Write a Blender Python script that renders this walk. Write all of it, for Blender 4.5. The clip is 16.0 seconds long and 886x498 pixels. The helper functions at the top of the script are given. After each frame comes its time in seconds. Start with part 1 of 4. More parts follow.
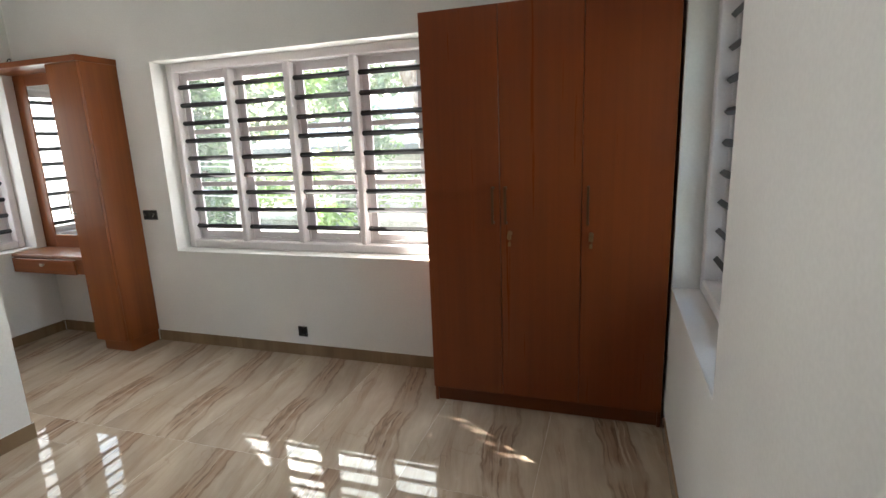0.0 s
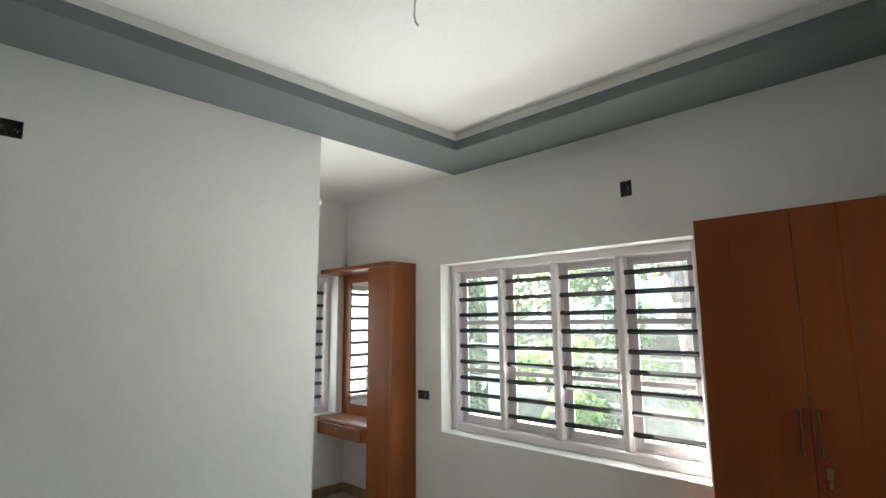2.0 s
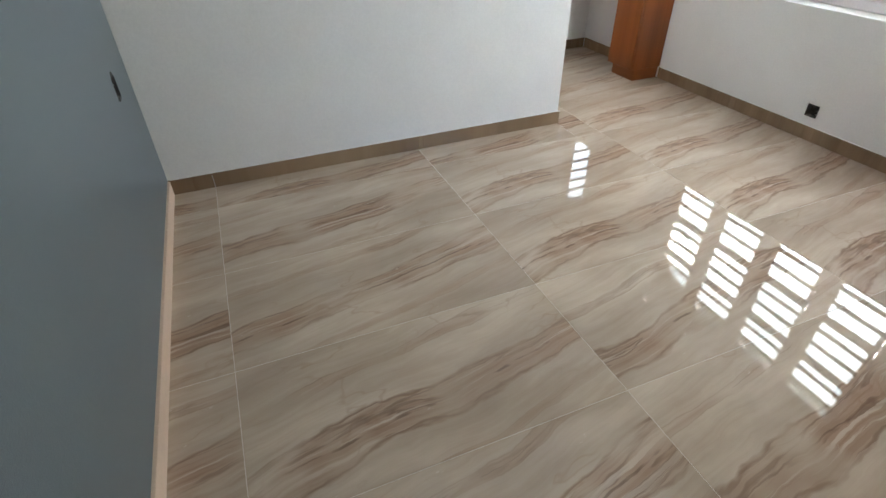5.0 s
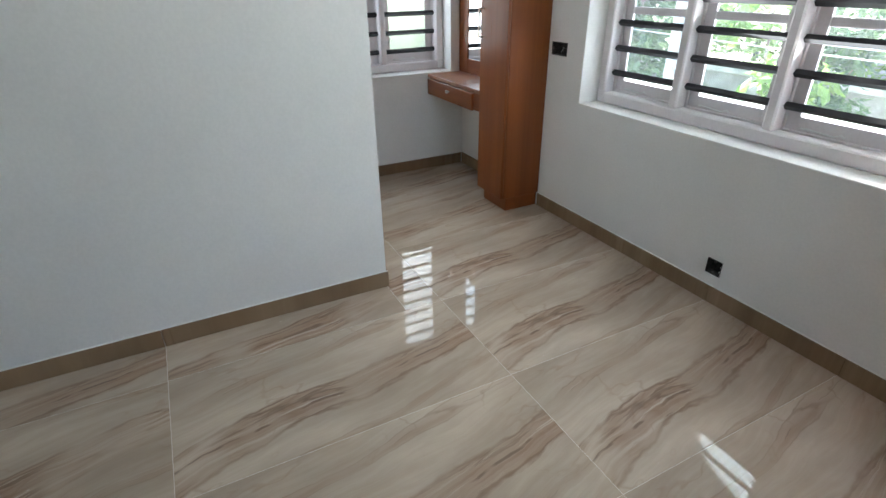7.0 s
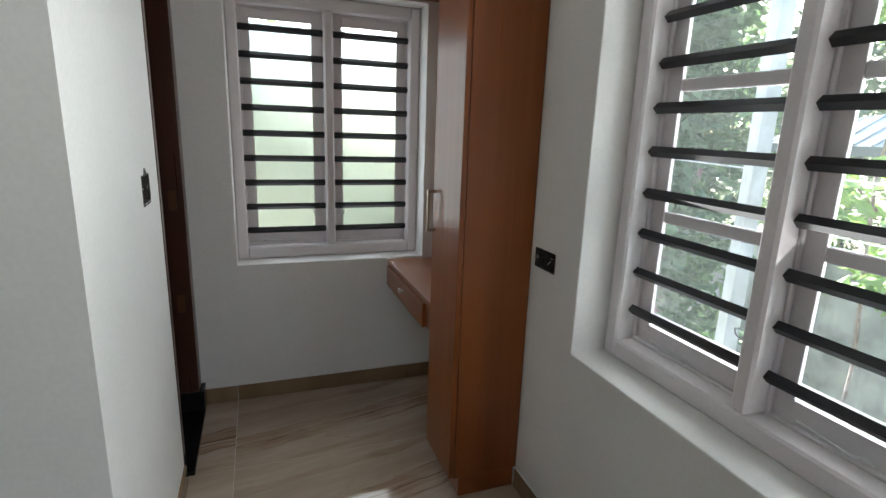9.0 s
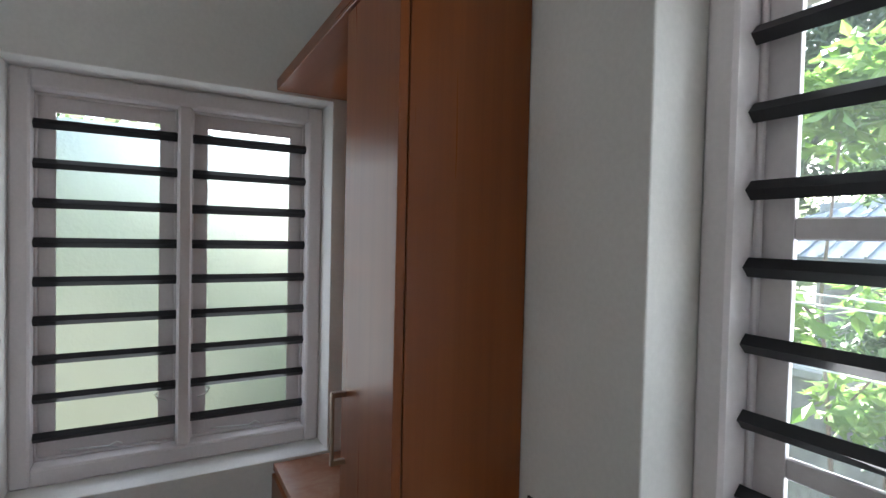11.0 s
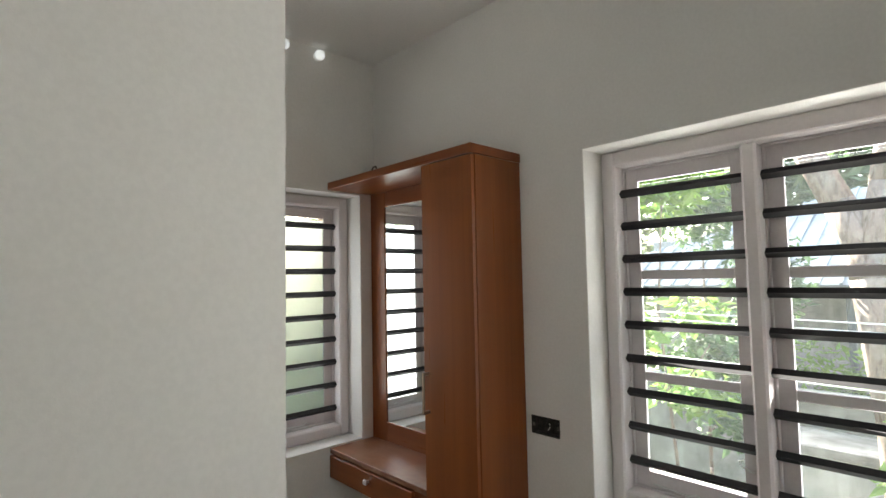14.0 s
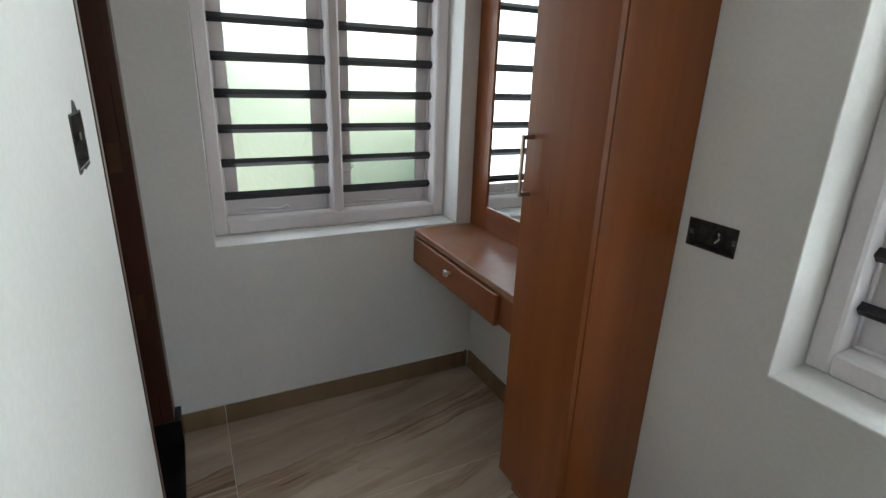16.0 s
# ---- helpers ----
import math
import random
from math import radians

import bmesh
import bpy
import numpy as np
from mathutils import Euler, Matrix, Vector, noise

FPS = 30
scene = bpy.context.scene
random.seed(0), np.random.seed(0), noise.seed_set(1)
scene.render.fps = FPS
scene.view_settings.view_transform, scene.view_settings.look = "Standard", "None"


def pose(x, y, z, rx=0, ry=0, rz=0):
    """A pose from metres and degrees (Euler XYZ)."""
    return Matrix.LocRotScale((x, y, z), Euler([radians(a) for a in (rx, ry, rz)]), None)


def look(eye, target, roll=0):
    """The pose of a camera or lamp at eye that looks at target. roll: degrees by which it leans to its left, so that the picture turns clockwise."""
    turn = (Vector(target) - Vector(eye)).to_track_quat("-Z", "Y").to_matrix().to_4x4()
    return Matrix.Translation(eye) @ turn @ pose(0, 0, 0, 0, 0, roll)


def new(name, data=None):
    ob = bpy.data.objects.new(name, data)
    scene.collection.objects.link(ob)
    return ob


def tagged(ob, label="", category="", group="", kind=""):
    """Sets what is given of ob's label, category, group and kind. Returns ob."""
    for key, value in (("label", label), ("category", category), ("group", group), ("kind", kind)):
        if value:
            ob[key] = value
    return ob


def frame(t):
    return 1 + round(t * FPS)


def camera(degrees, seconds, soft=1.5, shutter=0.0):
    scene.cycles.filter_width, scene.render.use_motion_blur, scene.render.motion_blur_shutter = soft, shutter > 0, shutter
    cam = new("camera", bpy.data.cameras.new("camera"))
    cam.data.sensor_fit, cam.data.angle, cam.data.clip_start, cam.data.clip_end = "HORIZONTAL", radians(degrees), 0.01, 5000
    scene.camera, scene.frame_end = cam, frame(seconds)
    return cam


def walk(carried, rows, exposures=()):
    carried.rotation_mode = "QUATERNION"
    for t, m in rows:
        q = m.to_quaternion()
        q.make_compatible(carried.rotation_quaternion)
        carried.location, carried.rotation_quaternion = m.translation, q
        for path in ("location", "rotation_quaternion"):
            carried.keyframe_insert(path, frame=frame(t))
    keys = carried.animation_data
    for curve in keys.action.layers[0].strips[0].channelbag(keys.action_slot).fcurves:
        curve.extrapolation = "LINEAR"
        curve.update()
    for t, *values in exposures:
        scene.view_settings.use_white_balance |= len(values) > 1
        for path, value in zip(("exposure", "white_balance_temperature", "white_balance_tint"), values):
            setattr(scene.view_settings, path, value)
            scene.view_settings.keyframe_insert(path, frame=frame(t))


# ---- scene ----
cam = camera(81.8, 16.0)
PATH = [
    (0, (0.24, 0.065, 1.496), (-0.384, 1.917, 1.073), -2.3),
    (0.5, (0.217, 0.066, 1.562), (-0.099, 2.029, 1.348), -2.2),
    (1, (0.217, 0.022, 1.614), (-0.258, 1.964, 1.649), -1.7),
    (1.5, (0.174, 0.018, 1.638), (-0.737, 1.787, 1.844), -0.3),
    (2, (0.152, -0.04, 1.621), (-1.232, 1.376, 1.904), -0.5),
    (2.5, (0.222, -0.082, 1.640), (-1.522, 0.864, 1.894), -2.0),
    (3, (0.243, -0.267, 1.642), (-1.687, 0.250, 1.559), -2.9),
    (3.5, (0.312, -0.277, 1.593), (-1.616, 0.128, 1.246), -0.6),
    (4, (0.283, -0.31, 1.538), (-1.576, 0.054, 0.895), 1.3),
    (4.5, (0.221, -0.344, 1.477), (-1.456, 0.05, 0.46), 0.3),
    (5, (0.149, -0.275, 1.408), (-1.349, 0.324, 0.225), -0.9),
    (7.5, (-0.806, 1.329, 1.386), (-2.429, 2.156, 0.562), 0.1),
    (8, (-1.017, 1.633, 1.427), (-2.753, 2.38, 0.773), 1.0),
    (8.5, (-1.252, 1.877, 1.455), (-3.065, 2.537, 0.928), 0.8),
    (11, (-2.332, 2.344, 1.59), (-4.073, 3.327, 1.539), 1.3),
    (11.5, (-2.196, 2.155, 1.642), (-3.81, 3.335, 1.687), -0.2),
    (12, (-2.135, 1.879, 1.641), (-3.561, 3.278, 1.733), -2.9),
    (12.5, (-2.014, 1.618, 1.658), (-3.271, 3.167, 1.806), -4.8),
    (13, (-1.832, 1.434, 1.651), (-3.261, 2.804, 1.941), -3.4),
    (13.5, (-1.792, 1.322, 1.672), (-3.258, 2.641, 2.004), -1.8),
    (14, (-1.842, 1.308, 1.615), (-3.297, 2.674, 1.73), -1.1),
    (14.5, (-1.893, 1.337, 1.573), (-3.345, 2.709, 1.465), -0.9),
    (15, (-1.919, 1.445, 1.493), (-3.386, 2.768, 1.182), -0.4),
    (15.5, (-2.088, 1.638, 1.397), (-3.596, 2.858, 0.908), 1.2),
    (16, (-2.31, 1.887, 1.374), (-3.998, 2.744, 0.727), 2.0),
]
walk(cam, [(t, look(eye, target, roll)) for t, eye, target, roll in PATH],
     exposures=[(0, 4.42, 6650, 10), (1.0, 4.55, 6700, 11), (1.5, 4.37, 6600, 9), (2.0, 4.22, 6450, 5), (2.5, 3.97, 6550, 6), (3.0, 4.48, 6750, 11), (3.5, 4.62, 6800, 11), (4.0, 4.62, 6650, 12), (4.5, 4.82, 6100, 9), (5.0, 5.08, 6150, 9),
                (7.5, 4.08, 5850, 6), (8.0, 3.77, 6200, 7), (8.5, 3.67, 6250, 7), (11, 3.40, 6000, 10), (12.5, 3.47, 6600, 10), (13.5, 3.77, 6850, 8), (14.5, 3.72, 6600, 10), (15.5, 3.77, 6250, 8), (16, 3.85, 6150, 5)])

# ---- world and sun ----
SUN_AZ, SUN_EL = 56.0, 36.8            # degrees west of north, above the horizon
TO_SUN = Vector((-math.sin(radians(SUN_AZ)) * math.cos(radians(SUN_EL)),
                 math.cos(radians(SUN_AZ)) * math.cos(radians(SUN_EL)), math.sin(radians(SUN_EL))))
world = bpy.data.worlds.new("sky")
scene.world = world
world.use_nodes = True
wn = world.node_tree
sky = wn.nodes.new("ShaderNodeTexSky")
sky.sky_type, sky.sun_disc = "NISHITA", False
sky.sun_elevation, sky.sun_rotation = radians(SUN_EL), radians(-SUN_AZ)
sky.dust_density, sky.air_density = 3.0, 1.0
wn.links.new(sky.outputs[0], wn.nodes["Background"].inputs[0])
wn.nodes["Background"].inputs[1].default_value = 0.105
sun = new("sun", bpy.data.lights.new("sun", "SUN"))
sun.data.energy, sun.data.angle, sun.data.color = 3.2, radians(0.53), (1.0, 0.95, 0.87)
sun.matrix_world = look((0, 0, 0), -TO_SUN)


def window_light(name, m, width, height, power, spread=180.0, color=(0.955, 0.98, 1.0)):
    """The daylight that falls in through one window's opening."""
    lamp = new(name, bpy.data.lights.new(name, "AREA"))
    lamp.data.shape, lamp.data.size, lamp.data.size_y = "RECTANGLE", width, height
    lamp.data.energy, lamp.data.color = power, color
    lamp.data.spread = radians(spread)
    lamp.matrix_world = m


window_light("window_light_north", look((-1.87, 3.41, 1.42), (-1.87, 0, 1.9)), 2.0, 1.34, 5.0)
# added fill lamp, aimed up at the ceiling to brighten the room
window_light("upward_fill_north", look((-1.80, 3.43, 1.30), (-1.55, 2.43, 2.40)), 1.9, 1.2, 2.3, 120.0, (1.0, 0.975, 0.93))
window_light("window_light_east", look((0.90, 2.07, 1.42), (0, 2.07, 1.42)), 1.08, 1.34, 0.35)

for bay_y in (2.205, 2.672):
    window_light("window_light_west", look((-4.452, bay_y, 1.415), (-3.452, bay_y, 1.415)), 0.30, 1.10, 0.24, 176.0)

# ---- materials ----
def material(name, color, rough=0.5, metal=0.0, ior=1.45):
    m = bpy.data.materials.new(name)
    m.use_nodes = True
    b = m.node_tree.nodes["Principled BSDF"]
    b.inputs["Base Color"].default_value = (*color, 1)
    b.inputs["Roughness"].default_value = rough
    b.inputs["Metallic"].default_value = metal
    b.inputs["IOR"].default_value = ior
    return m


def node(m, kind, **values):
    n = m.node_tree.nodes.new(kind)
    for key, value in values.items():
        n.inputs[key].default_value = value
    return n


def link(m, a, b):
    m.node_tree.links.new(a, b)


def coords(m, scale=(1, 1, 1), turn=(0, 0, 0)):
    tc = node(m, "ShaderNodeTexCoord")
    mp = node(m, "ShaderNodeMapping", Scale=scale, Rotation=turn)
    link(m, tc.outputs["Object"], mp.inputs["Vector"])
    return mp.outputs["Vector"]


def noise_of(m, vector, scale, detail=3.0, rough=0.5, distortion=0.0):
    n = node(m, "ShaderNodeTexNoise", Scale=scale, Detail=detail, Roughness=rough, Distortion=distortion)
    link(m, vector, n.inputs["Vector"])
    return n.outputs["Fac"]


def ramp(m, fac, stops):
    r = node(m, "ShaderNodeValToRGB")
    e = r.color_ramp.elements
    while len(e) < len(stops):
        e.new(0.5)
    for el, (p, c) in zip(e, stops):
        el.position, el.color = p, (*c, 1) if len(c) == 3 else c
    link(m, fac, r.inputs["Fac"])
    return r.outputs["Color"]


def mix(m, fac, a, b, mode="MIX"):
    n = node(m, "ShaderNodeMix")
    n.data_type, n.blend_type = "RGBA", mode
    for value, at in ((fac, 0), (a, 6), (b, 7)):
        if isinstance(value, (int, float)):
            n.inputs[at].default_value = value
        elif isinstance(value, tuple):
            n.inputs[at].default_value = (*value, 1)
        else:
            link(m, value, n.inputs[at])
    return n.outputs[2]


def bsdf(m):
    return m.node_tree.nodes["Principled BSDF"]


def bump(m, height, strength=0.2, distance=0.002):
    n = node(m, "ShaderNodeBump", Strength=strength, Distance=distance)
    link(m, height, n.inputs["Height"])
    link(m, n.outputs["Normal"], bsdf(m).inputs["Normal"])


def painted(name, color, rough=0.6, stipple=0.13, mottle=0.06):
    """Rolled wall paint: faint patches, fine stipple."""
    m = material(name, color, rough)
    v = coords(m)
    patch = ramp(m, noise_of(m, v, 1.3, 4, 0.6), [(0.3, tuple(c * (1 - mottle) for c in color)), (0.7, tuple(min(1, c * (1 + mottle * 0.5)) for c in color))])
    fine = ramp(m, noise_of(m, v, 90, 2), [(0.35, (0.96, 0.96, 0.96)), (0.65, (1, 1, 1))])
    link(m, mix(m, 1.0, patch, fine, "MULTIPLY"), bsdf(m).inputs["Base Color"])
    bump(m, noise_of(m, v, 260, 3, 0.6), stipple, 0.0015)
    return m


def wood(name, axis="z", light=(0.268, 0.080, 0.0190), dark=(0.180, 0.048, 0.0110)):
    """Teak-coloured laminate with straight fine grain along one axis."""
    m = material(name, light, 0.32)
    along = {"x": (0.8, 42, 42), "z": (42, 42, 0.8)}[axis]
    broad = {"x": (0.5, 9, 9), "z": (9, 9, 0.5)}[axis]
    fine = noise_of(m, coords(m, along), 1.0, 5, 0.65)
    wide = noise_of(m, coords(m, broad), 0.7, 2, 0.4)
    base = ramp(m, wide, [(0.3, dark), (0.72, light)])
    streak = ramp(m, fine, [(0.32, (0.74, 0.68, 0.63)), (0.6, (1.04, 1.03, 1.0))])
    link(m, mix(m, 0.42, base, streak, "MULTIPLY"), bsdf(m).inputs["Base Color"])
    link(m, ramp(m, fine, [(0.3, (0.31, 0.31, 0.31)), (0.7, (0.27, 0.27, 0.27))]), bsdf(m).inputs["Roughness"])
    bump(m, fine, 0.03, 0.0005)
    return m


def stone(name, tint=(1, 1, 1), rough=0.014):
    """Polished beige marble-look porcelain, its veins running with y."""
    m = material(name, (0.5, 0.4, 0.3), rough, 0.0, 1.43)
    tc = node(m, "ShaderNodeTexCoord")
    info = node(m, "ShaderNodeObjectInfo")

    def calc(op, a, b=0.0):
        n = node(m, "ShaderNodeMath")
        n.operation = op
        for k, value in enumerate((a, b)):
            if isinstance(value, (int, float)):
                n.inputs[k].default_value = value
            else:
                link(m, value, n.inputs[k])
        return n.outputs[0]

    def vector(x, y, z):
        n = node(m, "ShaderNodeCombineXYZ")
        for k, value in enumerate((x, y, z)):
            if isinstance(value, (int, float)):
                n.inputs[k].default_value = value
            else:
                link(m, value, n.inputs[k])
        return n.outputs[0]

    def scaled(grey, k):
        return mix(m, 1.0, grey, (k, k, k), "MULTIPLY")

    sep = node(m, "ShaderNodeSeparateXYZ")
    link(m, tc.outputs["Object"], sep.inputs[0])
    x, y = sep.outputs[0], sep.outputs[1]
    kind = calc("FLOOR", calc("MULTIPLY", info.outputs["Random"], 4.0))
    seed = calc("MULTIPLY", kind, 3.1)
    # u runs across the veins, bent by slow wandering
    slow = noise_of(m, vector(calc("MULTIPLY", x, 1.6), calc("MULTIPLY", y, 1.3), seed), 1.0, 2.0, 0.5)
    bend = noise_of(m, vector(calc("MULTIPLY", x, 7.0), calc("MULTIPLY", y, 5.0), seed), 1.0, 3.0, 0.6)
    u = calc("ADD", x, calc("MULTIPLY", y, 0.19))
    u = calc("ADD", u, calc("MULTIPLY", calc("SUBTRACT", slow, 0.5), 0.17))
    u = calc("ADD", u, calc("MULTIPLY", calc("SUBTRACT", bend, 0.5), 0.035))
    u = calc("ADD", u, calc("MULTIPLY", calc("SUBTRACT", info.outputs["Random"], 0.5), 0.07))
    cloud = noise_of(m, vector(calc("MULTIPLY", u, 3.6), calc("MULTIPLY", y, 1.0), seed), 1.0, 4, 0.6)
    base = ramp(m, cloud, [(0.30, (0.355, 0.281, 0.212)), (0.5, (0.47, 0.380, 0.290)), (0.70, (0.60, 0.500, 0.395))])
    grain = noise_of(m, vector(calc("MULTIPLY", u, 62.0), calc("MULTIPLY", y, 2.4), seed), 1.0, 4, 0.7)
    base = mix(m, 0.36, base, ramp(m, grain, [(0.3, (0.80, 0.76, 0.71)), (0.6, (1.03, 1.03, 1.03))]), "MULTIPLY")
    broad = noise_of(m, vector(calc("MULTIPLY", u, 17.0), calc("MULTIPLY", y, 0.9), seed), 1.0, 3, 0.6)
    base = mix(m, 0.26, base, ramp(m, broad, [(0.34, (0.84, 0.79, 0.73)), (0.56, (1.03, 1.03, 1.03))]), "MULTIPLY")
    # the main band of veins and a weaker one beside it
    strand = noise_of(m, vector(calc("MULTIPLY", u, 46.0), calc("MULTIPLY", y, 1.1), seed), 1.0, 4, 0.6)
    edge = noise_of(m, vector(calc("MULTIPLY", u, 5.0), calc("MULTIPLY", y, 1.5), calc("ADD", seed, 9.0)), 1.0, 4, 0.6)
    # crack-like threads wander along the bands
    crack = noise_of(m, vector(calc("MULTIPLY", u, 8.0), calc("MULTIPLY", y, 0.9), calc("ADD", seed, 4.0)), 1.0, 4, 0.55)
    crack = ramp(m, calc("ABSOLUTE", calc("SUBTRACT", crack, 0.5)), [(0.0, (1, 1, 1)), (0.009, (0.8, 0.8, 0.8)), (0.022, (0, 0, 0))])
    fade = ramp(m, noise_of(m, vector(calc("MULTIPLY", x, 3.0), calc("MULTIPLY", y, 2.2), seed), 1.4, 2), [(0.36, (0.15, 0.15, 0.15)), (0.58, (1, 1, 1))])
    for centre, width, force in ((0.06, 0.105, 1.15), (-0.21, 0.03, 0.5), (0.262, 0.022, 0.4)):
        d = calc("DIVIDE", calc("ABSOLUTE", calc("SUBTRACT", u, centre)), width)
        core = d
        d = calc("ADD", d, calc("MULTIPLY", calc("SUBTRACT", edge, 0.5), 1.7))
        band = mix(m, 1.0, ramp(m, d, [(0.0, (1, 1, 1)), (0.62, (0.7, 0.7, 0.7)), (0.80, (0, 0, 0))]), fade, "MULTIPLY")
        rim = mix(m, 1.0, ramp(m, d, [(0.60, (0, 0, 0)), (0.66, (1, 1, 1)), (0.70, (1, 1, 1)), (0.79, (0, 0, 0))]), fade, "MULTIPLY")
        base = mix(m, scaled(band, 0.70 * force), base, (0.325, 0.210, 0.140))
        base = mix(m, scaled(rim, 0.55 * force), base, (0.17, 0.10, 0.062))
        fine = ramp(m, strand, [(0.51, (0, 0, 0)), (0.56, (1, 1, 1))])
        base = mix(m, scaled(mix(m, 1.0, band, fine, "MULTIPLY"), 0.32 * force), base, (0.235, 0.14, 0.083))
        base = mix(m, scaled(mix(m, 1.0, band, crack, "MULTIPLY"), 0.6 * min(force, 1.0)), base, (0.105, 0.060, 0.038))
        light = ramp(m, strand, [(0.395, (1, 1, 1)), (0.43, (0, 0, 0))])
        base = mix(m, scaled(mix(m, 1.0, band, light, "MULTIPLY"), 0.4 * force), base, (0.70, 0.60, 0.48))
        thread = mix(m, 1.0, ramp(m, core, [(0.0, (1, 1, 1)), (0.03, (1, 1, 1)), (0.06, (0, 0, 0))]), ramp(m, noise_of(m, vector(calc("MULTIPLY", x, 9.0), calc("MULTIPLY", y, 4.0), seed), 1.0, 2), [(0.52, (0, 0, 0)), (0.57, (1, 1, 1))]), "MULTIPLY")
        base = mix(m, scaled(thread, 0.45 * force), base, (0.085, 0.05, 0.035))
    # a few wandering side veins and pale flecks
    side = noise_of(m, vector(calc("MULTIPLY", u, 4.5), calc("MULTIPLY", y, 2.0), calc("ADD", seed, 7.0)), 1.0, 3, 0.6)
    only = ramp(m, noise_of(m, vector(x, y, calc("ADD", seed, 2.0)), 2.6, 1), [(0.52, (0, 0, 0)), (0.62, (1, 1, 1))])
    vein = mix(m, 1.0, ramp(m, side, [(0.490, (0, 0, 0)), (0.499, (1, 1, 1)), (0.502, (1, 1, 1)), (0.511, (0, 0, 0))]), only, "MULTIPLY")
    base = mix(m, scaled(vein, 0.3), base, (0.27, 0.165, 0.10))
    fleck = ramp(m, noise_of(m, vector(calc("MULTIPLY", u, 20.0), calc("MULTIPLY", y, 9.0), seed), 1.0, 4, 0.7), [(0.69, (0, 0, 0)), (0.74, (1, 1, 1))])
    base = mix(m, scaled(fleck, 0.5), base, (0.72, 0.63, 0.53))
    link(m, mix(m, 1.0, base, tint, "MULTIPLY"), bsdf(m).inputs["Base Color"])
    bump(m, noise_of(m, tc.outputs["Object"], 3.0, 1), 0.035, 0.004)
    return m


def glass(name):
    """A clear thin pane: what lies behind it, with the gloss of its surface."""
    m = bpy.data.materials.new(name)
    m.use_nodes = True
    m.node_tree.nodes.clear()
    out = node(m, "ShaderNodeOutputMaterial")
    clear = node(m, "ShaderNodeBsdfTransparent", Color=(0.96, 0.98, 0.97, 1))
    gloss = node(m, "ShaderNodeBsdfGlossy", Roughness=0.02)
    fr = node(m, "ShaderNodeFresnel", IOR=1.3)
    mx = node(m, "ShaderNodeMixShader")
    link(m, fr.outputs[0], mx.inputs[0])
    link(m, clear.outputs[0], mx.inputs[1])
    link(m, gloss.outputs[0], mx.inputs[2])
    # thin translucent veil put on the pane to haze the view outside
    haze_veil = node(m, "ShaderNodeBsdfTranslucent", Color=(0.9, 0.93, 0.92, 1))
    film = node(m, "ShaderNodeMixShader")
    patch = ramp(m, noise_of(m, coords(m), 6.0, 4, 0.6), [(0.3, (0.008, 0.008, 0.008)), (0.7, (0.015, 0.015, 0.015))])
    link(m, patch, film.inputs[0])
    link(m, mx.outputs[0], film.inputs[1])
    link(m, haze_veil.outputs[0], film.inputs[2])
    link(m, film.outputs[0], out.inputs[0])
    return m


def frosted(name):
    """Obscured glass with faint slanting ribs."""
    m = material(name, (0.27, 0.32, 0.34), 0.5, 0.0, 1.25)
    bsdf(m).inputs["Transmission Weight"].default_value = 1.0
    v = coords(m, (1, 60, 60), (radians(35), 0, 0))
    bump(m, noise_of(m, v, 1.0, 2), 0.45, 0.003)
    return m


def leafy(name, a, b):
    m = material(name, a, 0.45)
    geo = node(m, "ShaderNodeNewGeometry")
    col = ramp(m, geo.outputs["Random Per Island"], [(0.0, a), (0.55, tuple((x + y) / 2 for x, y in zip(a, b))), (1.0, b)])
    link(m, col, bsdf(m).inputs["Base Color"])
    tr = node(m, "ShaderNodeBsdfTranslucent")
    link(m, mix(m, 1.0, col, (1.1, 1.22, 0.9), "MULTIPLY"), tr.inputs["Color"])
    mx = node(m, "ShaderNodeMixShader", Fac=0.36)
    out = m.node_tree.nodes["Material Output"]
    link(m, bsdf(m).outputs[0], mx.inputs[1])
    link(m, tr.outputs[0], mx.inputs[2])
    link(m, mx.outputs[0], out.inputs[0])
    return m


def weathered(name, color, dirt, scale=1.5, rough=0.85):
    m = material(name, color, rough)
    v = coords(m)
    big = noise_of(m, v, scale, 5, 0.65)
    run = noise_of(m, coords(m, (6, 6, 0.7)), 1.0, 4, 0.6)
    c = ramp(m, big, [(0.35, dirt), (0.62, color)])
    c = mix(m, 0.5, c, ramp(m, run, [(0.3, (0.55, 0.54, 0.5)), (0.6, (1, 1, 1))]), "MULTIPLY")
    link(m, c, bsdf(m).inputs["Base Color"])
    bump(m, noise_of(m, v, 30, 4, 0.7), 0.4, 0.01)
    return m


def bark(name, color, crack):
    """Rough pinkish-grey bark: pale lichen patches, upright cracks."""
    m = material(name, color, 0.9)
    v = coords(m)
    ridge = noise_of(m, coords(m, (16, 16, 4.5)), 1.0, 5, 0.7, 0.6)
    c = ramp(m, ridge, [(0.36, crack), (0.56, color)])
    patch = ramp(m, noise_of(m, v, 4.0, 4, 0.6), [(0.5, (0, 0, 0)), (0.62, (0.55, 0.55, 0.55))])
    c = mix(m, patch, c, (0.38, 0.33, 0.29))
    link(m, c, bsdf(m).inputs["Base Color"])
    bump(m, ridge, 0.8, 0.03)
    return m


